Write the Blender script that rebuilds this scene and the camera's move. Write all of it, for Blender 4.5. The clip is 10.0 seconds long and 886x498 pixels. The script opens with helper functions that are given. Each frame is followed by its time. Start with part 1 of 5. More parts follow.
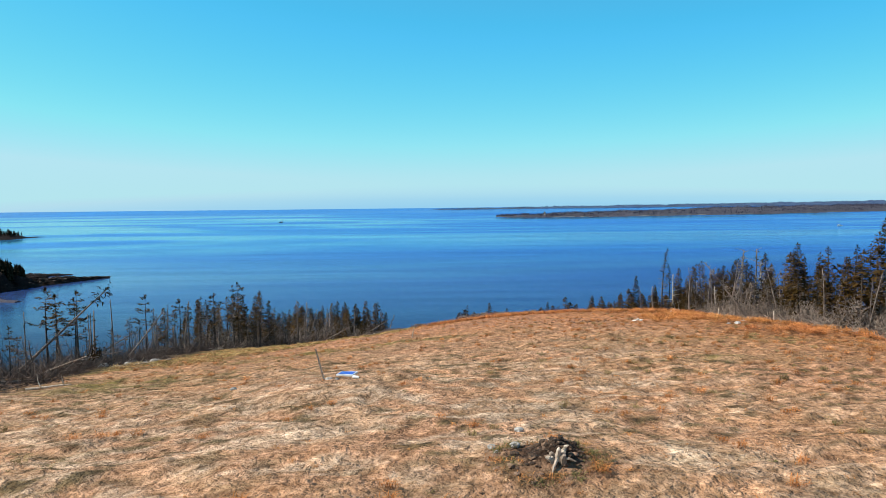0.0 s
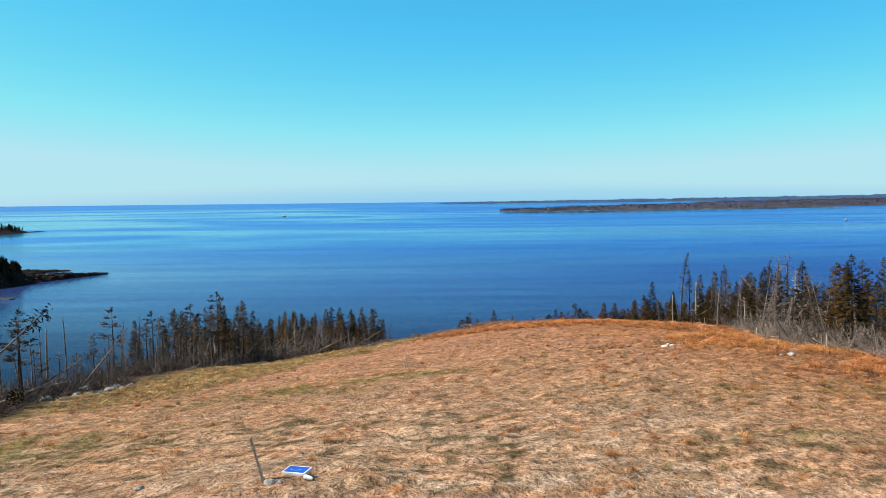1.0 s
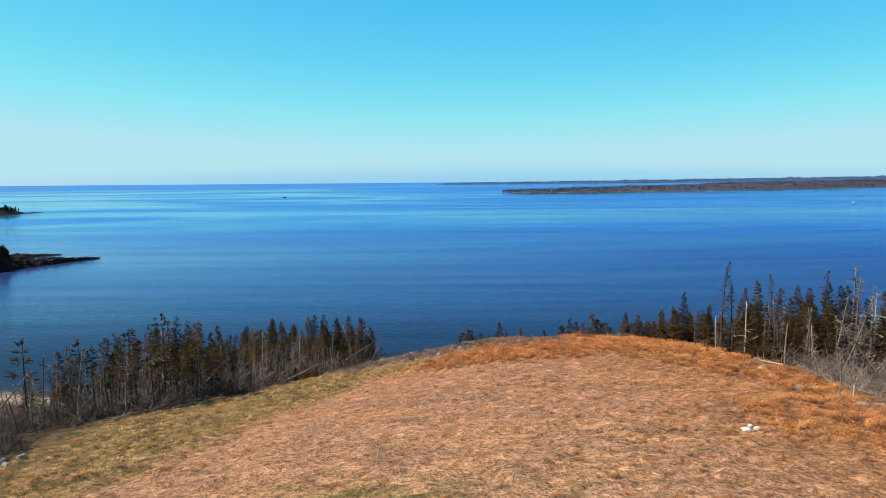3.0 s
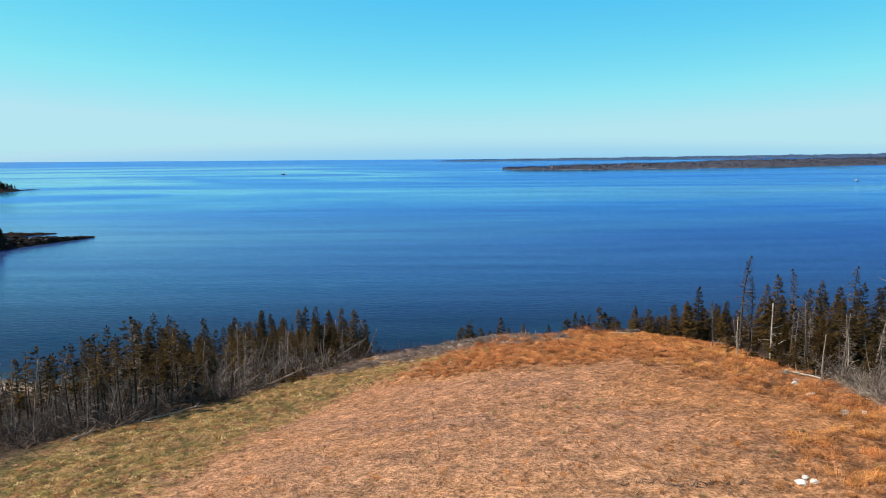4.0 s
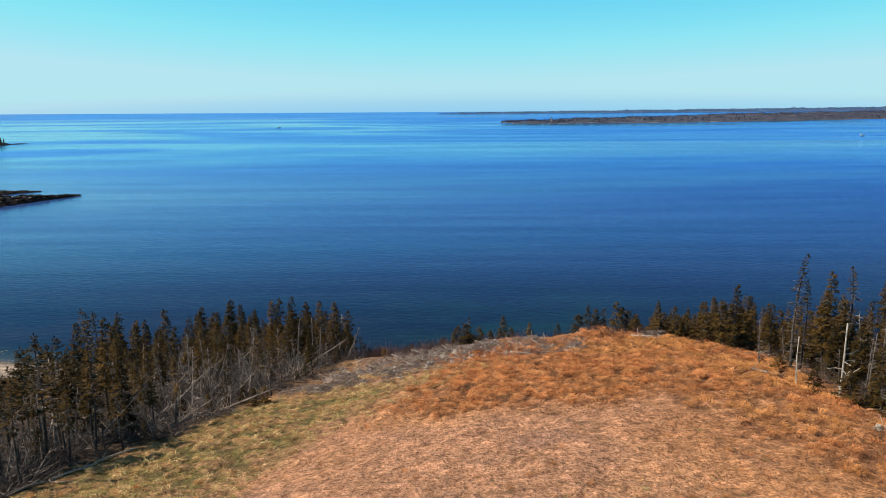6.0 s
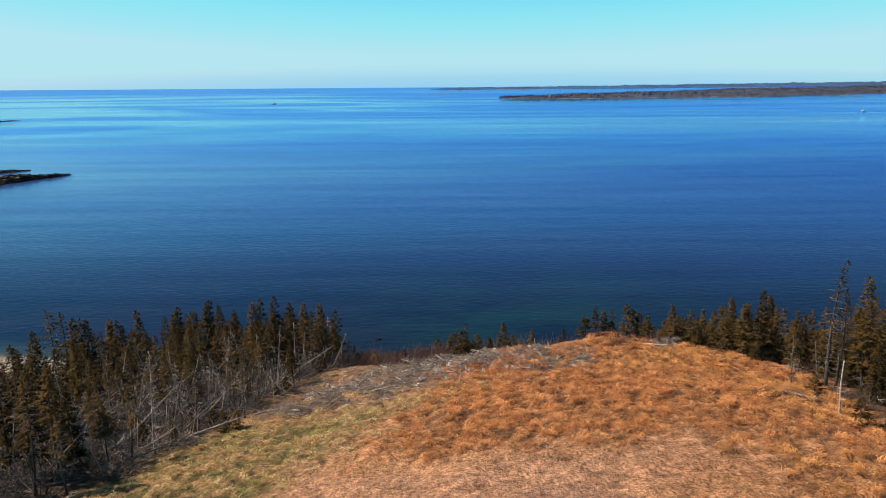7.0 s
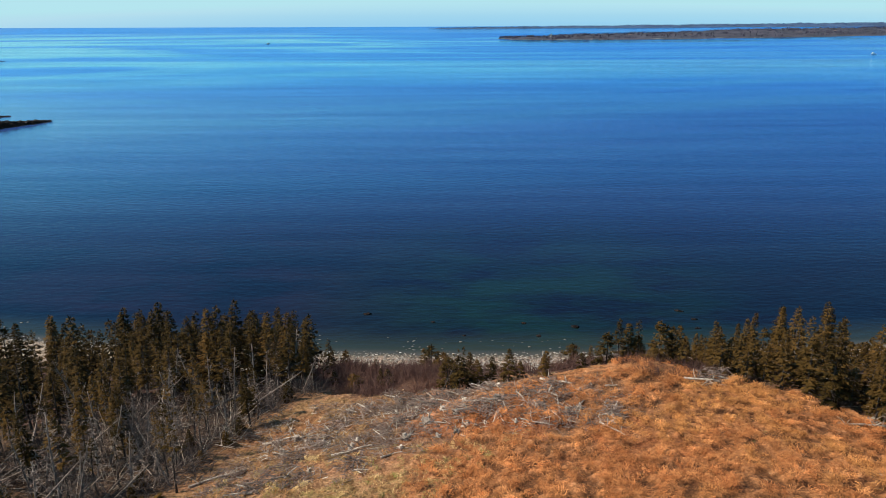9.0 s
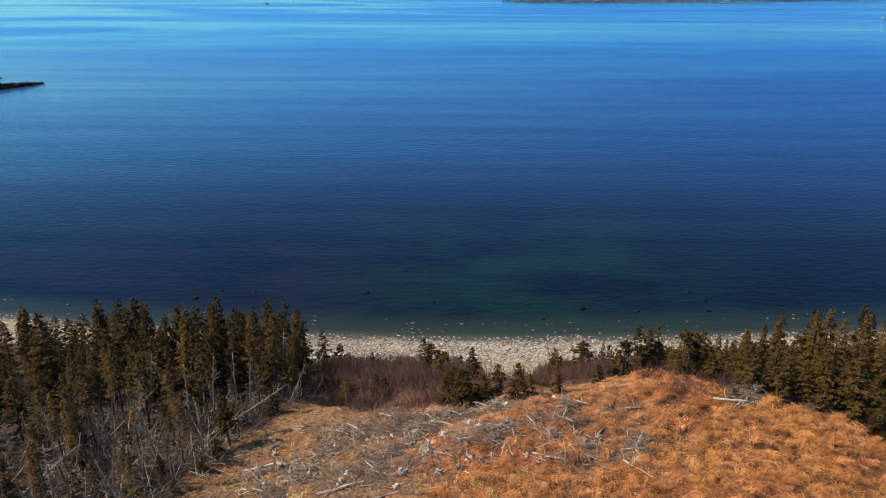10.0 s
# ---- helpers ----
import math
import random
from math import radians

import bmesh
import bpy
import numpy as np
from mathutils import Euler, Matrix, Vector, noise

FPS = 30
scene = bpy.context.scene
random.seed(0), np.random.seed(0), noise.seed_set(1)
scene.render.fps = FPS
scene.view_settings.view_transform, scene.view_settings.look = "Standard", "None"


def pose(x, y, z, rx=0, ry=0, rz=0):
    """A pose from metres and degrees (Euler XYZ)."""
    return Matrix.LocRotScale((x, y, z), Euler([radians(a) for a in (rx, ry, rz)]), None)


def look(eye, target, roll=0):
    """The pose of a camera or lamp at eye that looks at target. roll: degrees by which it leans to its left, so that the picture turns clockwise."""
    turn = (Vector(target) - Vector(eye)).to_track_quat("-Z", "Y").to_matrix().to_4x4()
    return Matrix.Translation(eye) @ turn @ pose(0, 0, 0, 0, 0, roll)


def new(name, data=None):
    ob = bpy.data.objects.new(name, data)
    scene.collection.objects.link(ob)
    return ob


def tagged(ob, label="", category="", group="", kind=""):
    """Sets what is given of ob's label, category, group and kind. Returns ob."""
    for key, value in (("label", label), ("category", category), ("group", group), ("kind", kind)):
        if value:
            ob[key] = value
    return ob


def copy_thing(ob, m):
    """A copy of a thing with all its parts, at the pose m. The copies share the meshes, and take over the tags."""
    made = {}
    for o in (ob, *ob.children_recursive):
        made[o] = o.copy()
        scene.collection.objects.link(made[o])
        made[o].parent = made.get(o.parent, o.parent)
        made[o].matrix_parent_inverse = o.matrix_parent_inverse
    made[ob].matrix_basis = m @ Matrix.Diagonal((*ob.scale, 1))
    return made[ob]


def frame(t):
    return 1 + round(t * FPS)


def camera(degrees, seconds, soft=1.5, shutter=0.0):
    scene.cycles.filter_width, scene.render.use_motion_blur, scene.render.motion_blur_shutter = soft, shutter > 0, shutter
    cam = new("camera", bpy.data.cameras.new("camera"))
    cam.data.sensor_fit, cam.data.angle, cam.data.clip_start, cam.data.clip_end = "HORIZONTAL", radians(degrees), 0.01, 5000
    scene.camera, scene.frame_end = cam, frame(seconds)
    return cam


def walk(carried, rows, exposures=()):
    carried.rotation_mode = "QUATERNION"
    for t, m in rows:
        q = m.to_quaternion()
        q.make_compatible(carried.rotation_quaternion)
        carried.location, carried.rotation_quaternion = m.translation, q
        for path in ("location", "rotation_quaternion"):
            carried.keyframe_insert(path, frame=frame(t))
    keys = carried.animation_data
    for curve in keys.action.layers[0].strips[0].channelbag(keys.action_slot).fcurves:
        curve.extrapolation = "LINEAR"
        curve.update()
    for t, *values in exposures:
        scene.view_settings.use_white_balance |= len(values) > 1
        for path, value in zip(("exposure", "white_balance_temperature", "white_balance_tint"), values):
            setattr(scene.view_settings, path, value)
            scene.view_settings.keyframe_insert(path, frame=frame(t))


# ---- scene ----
cam = camera(60.9, 10.0, 0.8)
PATH = [
    (0, (-0.542, 0.060, 54.754), (-0.529, 2.056, 54.623), -0.6),
    (0.5, (-0.325, 4.581, 55.156), (-0.318, 6.576, 55.016), -0.6),
    (1, (-0.095, 9.134, 55.592), (-0.091, 11.129, 55.445), -0.6),
    (1.5, (0.127, 13.750, 56.066), (0.128, 15.744, 55.908), -0.6),
    (2, (0.338, 18.069, 56.532), (0.337, 20.062, 56.361), -0.5),
    (2.5, (0.490, 22.028, 57.007), (0.488, 24.020, 56.826), -0.5),
    (4, (0.803, 32.540, 58.554), (0.801, 34.523, 58.294), -0.4),
    (4.5, (0.945, 36.076, 59.017), (0.943, 38.054, 58.721), -0.4),
    (5, (1.066, 39.762, 59.545), (1.066, 41.735, 59.217), -0.4),
    (5.5, (1.242, 43.507, 60.004), (1.242, 45.476, 59.650), -0.3),
    (7, (1.789, 55.548, 61.316), (1.797, 57.498, 60.872), -0.4),
    (7.5, (2.105, 59.676, 61.678), (2.113, 61.620, 61.205), -0.3),
    (8, (2.309, 63.822, 62.121), (2.317, 65.758, 61.620), -0.3),
    (8.5, (2.347, 67.990, 62.604), (2.359, 69.915, 62.060), -0.2),
    (9, (2.386, 72.041, 63.069), (2.398, 73.952, 62.478), -0.2),
    (9.5, (2.346, 75.901, 63.454), (2.358, 77.797, 62.818), 0.0),
    (10, (2.287, 79.474, 63.723), (2.298, 81.354, 63.041), 0.2),
]
walk(cam, [(t, look(eye, target, roll)) for t, eye, target, roll in PATH], [(0, 0.4), (10, 0.4)])

# ---- world and light ----
SUN_HEIGHT, SUN_SIDE = 47.0, 92.0  # degrees above the horizon; degrees to the west of the way ahead
world = bpy.data.worlds.new("world")
scene.world = world
world.use_nodes = True
wn, wl = world.node_tree.nodes, world.node_tree.links
sky = wn.new("ShaderNodeTexSky")
sky.sky_type = "NISHITA"
sky.sun_disc = False
sky.sun_elevation = radians(SUN_HEIGHT)
sky.sun_rotation = radians(-SUN_SIDE)
sky.air_density, sky.dust_density, sky.ozone_density = 1.0, 0.4, 2.5
# clear cold air: each colour of the sky gets its own contrast
def math_node(operation, a, b):
    k = wn.new("ShaderNodeMath")
    k.operation = operation
    for slot, value in enumerate((a, b)):
        if isinstance(value, (int, float)):
            k.inputs[slot].default_value = value
        else:
            wl.new(value, k.inputs[slot])
    return k.outputs[0]


parts_in, parts_out = wn.new("ShaderNodeSeparateColor"), wn.new("ShaderNodeCombineColor")
wl.new(sky.outputs[0], parts_in.inputs[0])
red, green = (math_node("MULTIPLY", parts_in.outputs[k], 0.1) for k in (0, 1))
deep = math_node("MINIMUM", math_node("MULTIPLY", green, 1 / 0.26), 1.0)  # the dark blue overhead
red = math_node("MAXIMUM", math_node("MULTIPLY", math_node("POWER", red, 1.85), 14.2), 0.75)
blue = math_node("MINIMUM", math_node("MULTIPLY", math_node("POWER", green, 0.62), 17.4), 9.0)
green = math_node("MINIMUM", math_node("MULTIPLY", math_node("POWER", green, 0.80), 12.6), 7.8)
# pale haze in the last few degrees over the sea
place, axes = wn.new("ShaderNodeTexCoord"), wn.new("ShaderNodeSeparateXYZ")
wl.new(place.outputs["Generated"], axes.inputs[0])
haze = math_node("MAXIMUM", math_node("SUBTRACT", 1.0, math_node("MULTIPLY", math_node("ABSOLUTE", axes.outputs[2], 0.0), 1 / 0.075)), 0.0)
red = math_node("MINIMUM", red, 4.6)
blue = math_node("SUBTRACT", blue, math_node("MULTIPLY", haze, 0.5))
wl.new(red, parts_out.inputs[0])
wl.new(math_node("MULTIPLY", green, deep), parts_out.inputs[1])
wl.new(math_node("MULTIPLY", blue, deep), parts_out.inputs[2])
wl.new(parts_out.outputs[0], wn["Background"].inputs[0])
wn["Background"].inputs[1].default_value = 0.076

sun = new("sun", bpy.data.lights.new("sun", "SUN"))
sun.data.energy, sun.data.angle, sun.data.color = 5.0, radians(0.53), (1.0, 0.915, 0.79)
a, b = radians(SUN_SIDE), radians(SUN_HEIGHT)
SUN_WAY = Vector((-math.sin(a) * math.cos(b), math.cos(a) * math.cos(b), math.sin(b)))
sun.matrix_world = look(SUN_WAY * 200, (0, 0, 0))


# ---- materials ----
def material(name):
    m = bpy.data.materials.new(name)
    m.use_nodes = True
    return m, m.node_tree.nodes, m.node_tree.links, m.node_tree.nodes["Principled BSDF"]


def mixer(n, l, a, b, fac, mode="MIX"):
    k = n.new("ShaderNodeMix")
    k.data_type, k.blend_type = "RGBA", mode
    for value, slot in ((fac, 0), (a, 6), (b, 7)):
        if isinstance(value, (int, float)):
            k.inputs[slot].default_value = value
        elif isinstance(value, tuple):
            k.inputs[slot].default_value = (*value, 1)
        else:
            l.new(value, k.inputs[slot])
    return k.outputs[2]


def grain(n, l, scale, detail=4, low=0.35, high=0.65, stretch=None, rough=0.6, swirl=0.0):
    """Noise in world metres, spread between low and high."""
    tc = n.new("ShaderNodeNewGeometry")
    source = tc.outputs["Position"]
    if stretch:
        mp = n.new("ShaderNodeMapping")
        mp.inputs["Scale"].default_value = stretch
        l.new(source, mp.inputs[0])
        source = mp.outputs[0]
    k = n.new("ShaderNodeTexNoise")
    k.inputs["Scale"].default_value, k.inputs["Detail"].default_value = scale, detail
    k.inputs["Roughness"].default_value, k.inputs["Distortion"].default_value = rough, swirl
    l.new(source, k.inputs["Vector"])
    r = n.new("ShaderNodeMapRange")
    r.inputs["From Min"].default_value, r.inputs["From Max"].default_value = low, high
    l.new(k.outputs["Fac"], r.inputs["Value"])
    return r.outputs["Result"]


def bumped(n, l, p, height, strength, distance):
    k = n.new("ShaderNodeBump")
    k.inputs["Strength"].default_value, k.inputs["Distance"].default_value = strength, distance
    l.new(height, k.inputs["Height"])
    l.new(k.outputs[0], p.inputs["Normal"])


def plain(name, dark, light, rough=0.8, scale=6.0, bump=0.3, size=0.02, big=0.7, stretch=None, vary=0.0):
    """A worn surface: two tones at a fine and a coarse grain, with relief, and a shift of tone from object to object."""
    m, n, l, p = material(name)
    fine, coarse = grain(n, l, scale, stretch=stretch), grain(n, l, big, 3)
    c = mixer(n, l, dark, light, fine)
    c = mixer(n, l, c, mixer(n, l, c, (0.62, 0.60, 0.58), 1.0, "MULTIPLY"), coarse)
    if vary:
        oi = n.new("ShaderNodeObjectInfo")
        r = n.new("ShaderNodeMapRange")
        r.inputs["To Min"].default_value, r.inputs["To Max"].default_value = 1 - vary, 1 + vary
        l.new(oi.outputs["Random"], r.inputs["Value"])
        k = n.new("ShaderNodeHueSaturation")
        l.new(r.outputs[0], k.inputs["Value"])
        l.new(c, k.inputs["Color"])
        c = k.outputs[0]
    l.new(c, p.inputs["Base Color"])
    p.inputs["Roughness"].default_value = rough
    bumped(n, l, p, fine, bump, size)
    return m


def toned(name, rough, scale, spread, bump=0.5, size=0.03, sheen=0.0):
    """Takes the local tint of the turf from the mesh, breaks it up with grain and shades its hollows."""
    m, n, l, p = material(name)
    at = n.new("ShaderNodeAttribute")
    at.attribute_name = "tone"
    fine, mid = grain(n, l, scale, 5), grain(n, l, scale * 0.22, 4)
    c = mixer(n, l, at.outputs["Color"], mixer(n, l, at.outputs["Color"], (0.52, 0.48, 0.42), 1.0, "MULTIPLY"), fine)
    c = mixer(n, l, at.outputs["Color"], c, spread)
    c = mixer(n, l, c, mixer(n, l, c, (1.38, 1.36, 1.36), 1.0, "MULTIPLY"), mid)
    l.new(c, p.inputs["Base Color"])
    p.inputs["Roughness"].default_value = rough
    p.inputs["Specular IOR Level"].default_value = 0.15
    # where this noise sinks the relief, shade is painted into the tint too
    hollow = grain(n, l, scale * 0.42, 3, 0.40, 0.72)
    c = mixer(n, l, c, mixer(n, l, c, (0.50, 0.45, 0.40), 1.0, "MULTIPLY"), hollow)
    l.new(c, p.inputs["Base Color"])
    if bump:
        both = n.new("ShaderNodeMath")
        both.operation = "MULTIPLY_ADD"
        l.new(hollow, both.inputs[0])
        both.inputs[1].default_value = -2.5
        l.new(fine, both.inputs[2])
        bumped(n, l, p, both.outputs[0], bump, size)
    return m


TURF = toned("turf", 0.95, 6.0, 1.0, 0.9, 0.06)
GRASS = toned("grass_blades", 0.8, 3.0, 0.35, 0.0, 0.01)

BARK = plain("spruce_bark", (0.028, 0.020, 0.015), (0.10, 0.072, 0.055), 0.9, 9, 0.6, 0.02, stretch=(1, 1, 0.25), vary=0.25)
DEADWOOD = plain("weathered_wood", (0.19, 0.14, 0.105), (0.50, 0.40, 0.315), 0.85, 8, 0.5, 0.015, stretch=(1, 1, 0.3), vary=0.3)
GREYWOOD = plain("grey_dead_wood", (0.085, 0.062, 0.050), (0.32, 0.24, 0.195), 0.85, 8, 0.5, 0.015, stretch=(1, 1, 0.3), vary=0.4)
PALEWOOD = plain("bleached_wood", (0.38, 0.30, 0.23), (0.70, 0.59, 0.48), 0.8, 9, 0.4, 0.01, vary=0.15)
TWIG = plain("dry_twigs", (0.040, 0.026, 0.020), (0.165, 0.112, 0.090), 0.9, 5, 0.3, 0.01, vary=0.3)
DRYTWIG = plain("pale_dry_twigs", (0.090, 0.064, 0.052), (0.34, 0.25, 0.205), 0.9, 5, 0.3, 0.01, vary=0.3)
SLASH = plain("slash_twigs", (0.095, 0.060, 0.048), (0.36, 0.255, 0.205), 0.9, 5, 0.3, 0.01, vary=0.2)
SOIL = plain("dark_soil", (0.02, 0.012, 0.008), (0.13, 0.075, 0.042), 0.95, 9, 0.9, 0.05)
WET_STONE = plain("wet_stone", (0.05, 0.042, 0.032), (0.24, 0.20, 0.16), 0.7, 4, 0.4, 0.03)
STONE = plain("granite", (0.24, 0.22, 0.20), (0.52, 0.49, 0.46), 0.85, 11, 0.5, 0.02, vary=0.25)
LEDGE = plain("dark_ledge_rock", (0.0060, 0.0046, 0.0050), (0.046, 0.029, 0.024), 0.8, 0.9, 0.9, 0.6, 0.12)
LEDGE.node_tree.nodes["Principled BSDF"].inputs["Specular IOR Level"].default_value = 0.08
SHRUB = plain("bare_red_shrub", (0.046, 0.019, 0.015), (0.155, 0.074, 0.056), 0.9, 3, 0.3, 0.01, vary=0.25)
QUARTZ = plain("white_quartz", (0.62, 0.58, 0.53), (0.84, 0.80, 0.74), 0.7, 7, 0.4, 0.02, 2)
WHITE = plain("white_plastic", (0.70, 0.71, 0.72), (0.82, 0.83, 0.84), 0.4, 5, 0.05, 0.003, 2)
CREAM = plain("cream_paint", (0.50, 0.40, 0.26), (0.64, 0.53, 0.37), 0.7, 3, 0.1, 0.01, 2)
BLUE = plain("blue_print", (0.015, 0.06, 0.42), (0.03, 0.12, 0.60), 0.35, 4, 0.03, 0.002, 2)
PALEBLUE = plain("light_blue_print", (0.12, 0.30, 0.75), (0.18, 0.38, 0.85), 0.35, 4, 0.03, 0.002, 2)


def needles(name, dark, light, gold):
    m, n, l, p = material(name)
    oi, geo = n.new("ShaderNodeObjectInfo"), n.new("ShaderNodeNewGeometry")
    c = mixer(n, l, dark, light, geo.outputs["Random Per Island"])
    r = n.new("ShaderNodeMapRange")
    r.inputs["From Min"].default_value = 0.35
    l.new(oi.outputs["Random"], r.inputs["Value"])
    c = mixer(n, l, c, gold, r.outputs[0])
    c = mixer(n, l, c, mixer(n, l, c, (0.6, 0.62, 0.6), 1.0, "MULTIPLY"), grain(n, l, 1.3, 3))
    l.new(c, p.inputs["Base Color"])
    p.inputs["Roughness"].default_value = 0.8
    p.inputs["Specular IOR Level"].default_value = 0.05
    return m


NEEDLES = needles("spruce_needles", (0.0135, 0.0084, 0.0027), (0.074, 0.042, 0.0105), (0.116, 0.060, 0.0155))
BEACH_STONE = needles("beach_cobble", (0.10, 0.080, 0.066), (0.66, 0.57, 0.49), (0.42, 0.36, 0.31))
# island woods and coast: distance haze painted into the colour, blue and violet
HAZED_WOOD = needles("hazed_woods", (0.013, 0.015, 0.034), (0.088, 0.073, 0.112), (0.048, 0.040, 0.064))
HAZED_COAST_WOOD = needles("coast_woods", (0.020, 0.048, 0.115), (0.042, 0.086, 0.19), (0.034, 0.072, 0.16))
HAZED_COAST_LAND = plain("hazed_coast_ground", (0.026, 0.058, 0.13), (0.050, 0.095, 0.20), 0.95, 0.05, 0.3, 1.0, 0.01)
BROWNROCK = plain("brown_shore_rock", (0.040, 0.026, 0.020), (0.125, 0.085, 0.066), 0.85, 1.2, 0.6, 0.3, 0.2)
HEAD_WOOD = needles("headland_needles", (0.006, 0.008, 0.004), (0.022, 0.020, 0.009), (0.028, 0.02, 0.009))
# far ground takes the same bluish haze in its colour
HAZED_LAND = plain("hazed_shore_ground", (0.024, 0.025, 0.040), (0.070, 0.060, 0.082), 0.95, 0.05, 0.4, 1.0, 0.01)


def sea_material():
    m, n, l, p = material("sea_water")
    geo = n.new("ShaderNodeNewGeometry")
    sep = n.new("ShaderNodeSeparateXYZ")
    l.new(geo.outputs["Position"], sep.inputs[0])

    def span(value, a, b):
        k = n.new("ShaderNodeMapRange")
        k.interpolation_type = "SMOOTHSTEP"
        k.inputs["From Min"].default_value, k.inputs["From Max"].default_value = a, b
        l.new(value, k.inputs["Value"])
        return k.outputs[0]

    def calc(operation, a, b):
        k = n.new("ShaderNodeMath")
        k.operation = operation
        for slot, value in enumerate((a, b)):
            if isinstance(value, (int, float)):
                k.inputs[slot].default_value = value
            else:
                l.new(value, k.inputs[slot])
        return k.outputs[0]

    # distance from the bent shore line
    along = calc("SUBTRACT", sep.outputs["X"], 20.0)
    off = calc("SUBTRACT", sep.outputs["Y"], calc("MULTIPLY", calc("MULTIPLY", along, along), 0.0009))
    # body colour: sky light over open water painted in, brighter far out and sunward
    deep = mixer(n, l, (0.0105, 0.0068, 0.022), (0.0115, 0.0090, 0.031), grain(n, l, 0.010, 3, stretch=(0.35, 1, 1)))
    sunward = span(sep.outputs["X"], 380, -380)
    deep = mixer(n, l, deep, mixer(n, l, (0.0110, 0.026, 0.105), (0.034, 0.070, 0.215), sunward), span(sep.outputs["Y"], 250, 520))
    deep = mixer(n, l, deep, mixer(n, l, (0.012, 0.120, 0.32), (0.024, 0.190, 0.41), sunward), span(sep.outputs["Y"], 420, 1100))
    # the shelf off the beach: green over sand, brown-black over weed
    sand = mixer(n, l, (0.0100, 0.0066, 0.0140), (0.0050, 0.0170, 0.0118), span(sep.outputs["X"], -45, 15))
    sand = mixer(n, l, sand, (0.0026, 0.0060, 0.012), span(sep.outputs["X"], 35, 95))
    shelf = mixer(n, l, sand, (0.0032, 0.0042, 0.0085), grain(n, l, 0.05, 4, 0.42, 0.62, stretch=(0.6, 1, 1)))
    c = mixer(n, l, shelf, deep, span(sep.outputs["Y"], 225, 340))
    c = mixer(n, l, (0.026, 0.034, 0.022), c, span(off, 206, 220))
    c = mixer(n, l, (0.10, 0.085, 0.062), c, span(off, 204.4, 209))
    # slicks lie smooth; their pale sky reflection is painted into the gloss tint
    streak = grain(n, l, 0.0020, 4, 0.40, 0.60, stretch=(0.42, 1.0, 1), rough=0.55, swirl=1.6)
    fine = grain(n, l, 0.016, 4, 0.40, 0.64, stretch=(0.12, 1.0, 1))
    thread = grain(n, l, 0.060, 4, 0.42, 0.66, stretch=(0.07, 1.0, 1))
    k = n.new("ShaderNodeMapRange")
    k.inputs["To Min"].default_value, k.inputs["To Max"].default_value = 0.24, 0.06
    l.new(streak, k.inputs["Value"])
    # gloss tint painted by distance and side: brighter sunward, bluer offshore
    sheen = mixer(n, l, mixer(n, l, (0.34, 0.54, 1.0), (0.44, 0.64, 1.0), sunward), mixer(n, l, (0.46, 0.70, 1.0), (0.68, 0.94, 1.0), sunward), streak)
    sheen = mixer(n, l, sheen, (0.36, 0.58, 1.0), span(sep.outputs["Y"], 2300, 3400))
    near = mixer(n, l, (0.28, 0.37, 0.74), (0.84, 0.88, 1.0), sunward)
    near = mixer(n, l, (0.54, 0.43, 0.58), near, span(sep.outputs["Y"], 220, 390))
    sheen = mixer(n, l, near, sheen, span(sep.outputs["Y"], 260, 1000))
    sheen = mixer(n, l, sheen, mixer(n, l, sheen, (0.84, 0.89, 0.94), 1.0, "MULTIPLY"), fine)
    sheen = mixer(n, l, sheen, mixer(n, l, sheen, (0.84, 0.88, 0.92), 1.0, "MULTIPLY"), thread)
    c = mixer(n, l, c, mixer(n, l, c, (0.76, 0.80, 0.86), 1.0, "MULTIPLY"), thread)
    ripple = grain(n, l, 0.55, 3, 0.3, 0.7, stretch=(0.45, 1, 1))
    relief = n.new("ShaderNodeBump")
    relief.inputs["Strength"].default_value, relief.inputs["Distance"].default_value = 0.25, 0.2
    l.new(ripple, relief.inputs["Height"])
    body, gloss, both, edge = n.new("ShaderNodeBsdfDiffuse"), n.new("ShaderNodeBsdfGlossy"), n.new("ShaderNodeMixShader"), n.new("ShaderNodeFresnel")
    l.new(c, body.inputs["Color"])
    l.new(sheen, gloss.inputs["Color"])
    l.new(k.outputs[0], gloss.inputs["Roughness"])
    edge.inputs["IOR"].default_value = 1.33
    for node in (body, gloss, edge):
        l.new(relief.outputs[0], node.inputs["Normal"])
    l.new(edge.outputs[0], both.inputs[0])
    l.new(body.outputs[0], both.inputs[1])
    l.new(gloss.outputs[0], both.inputs[2])
    l.new(both.outputs[0], n["Material Output"].inputs["Surface"])
    n.remove(p)
    return m


SEA = sea_material()


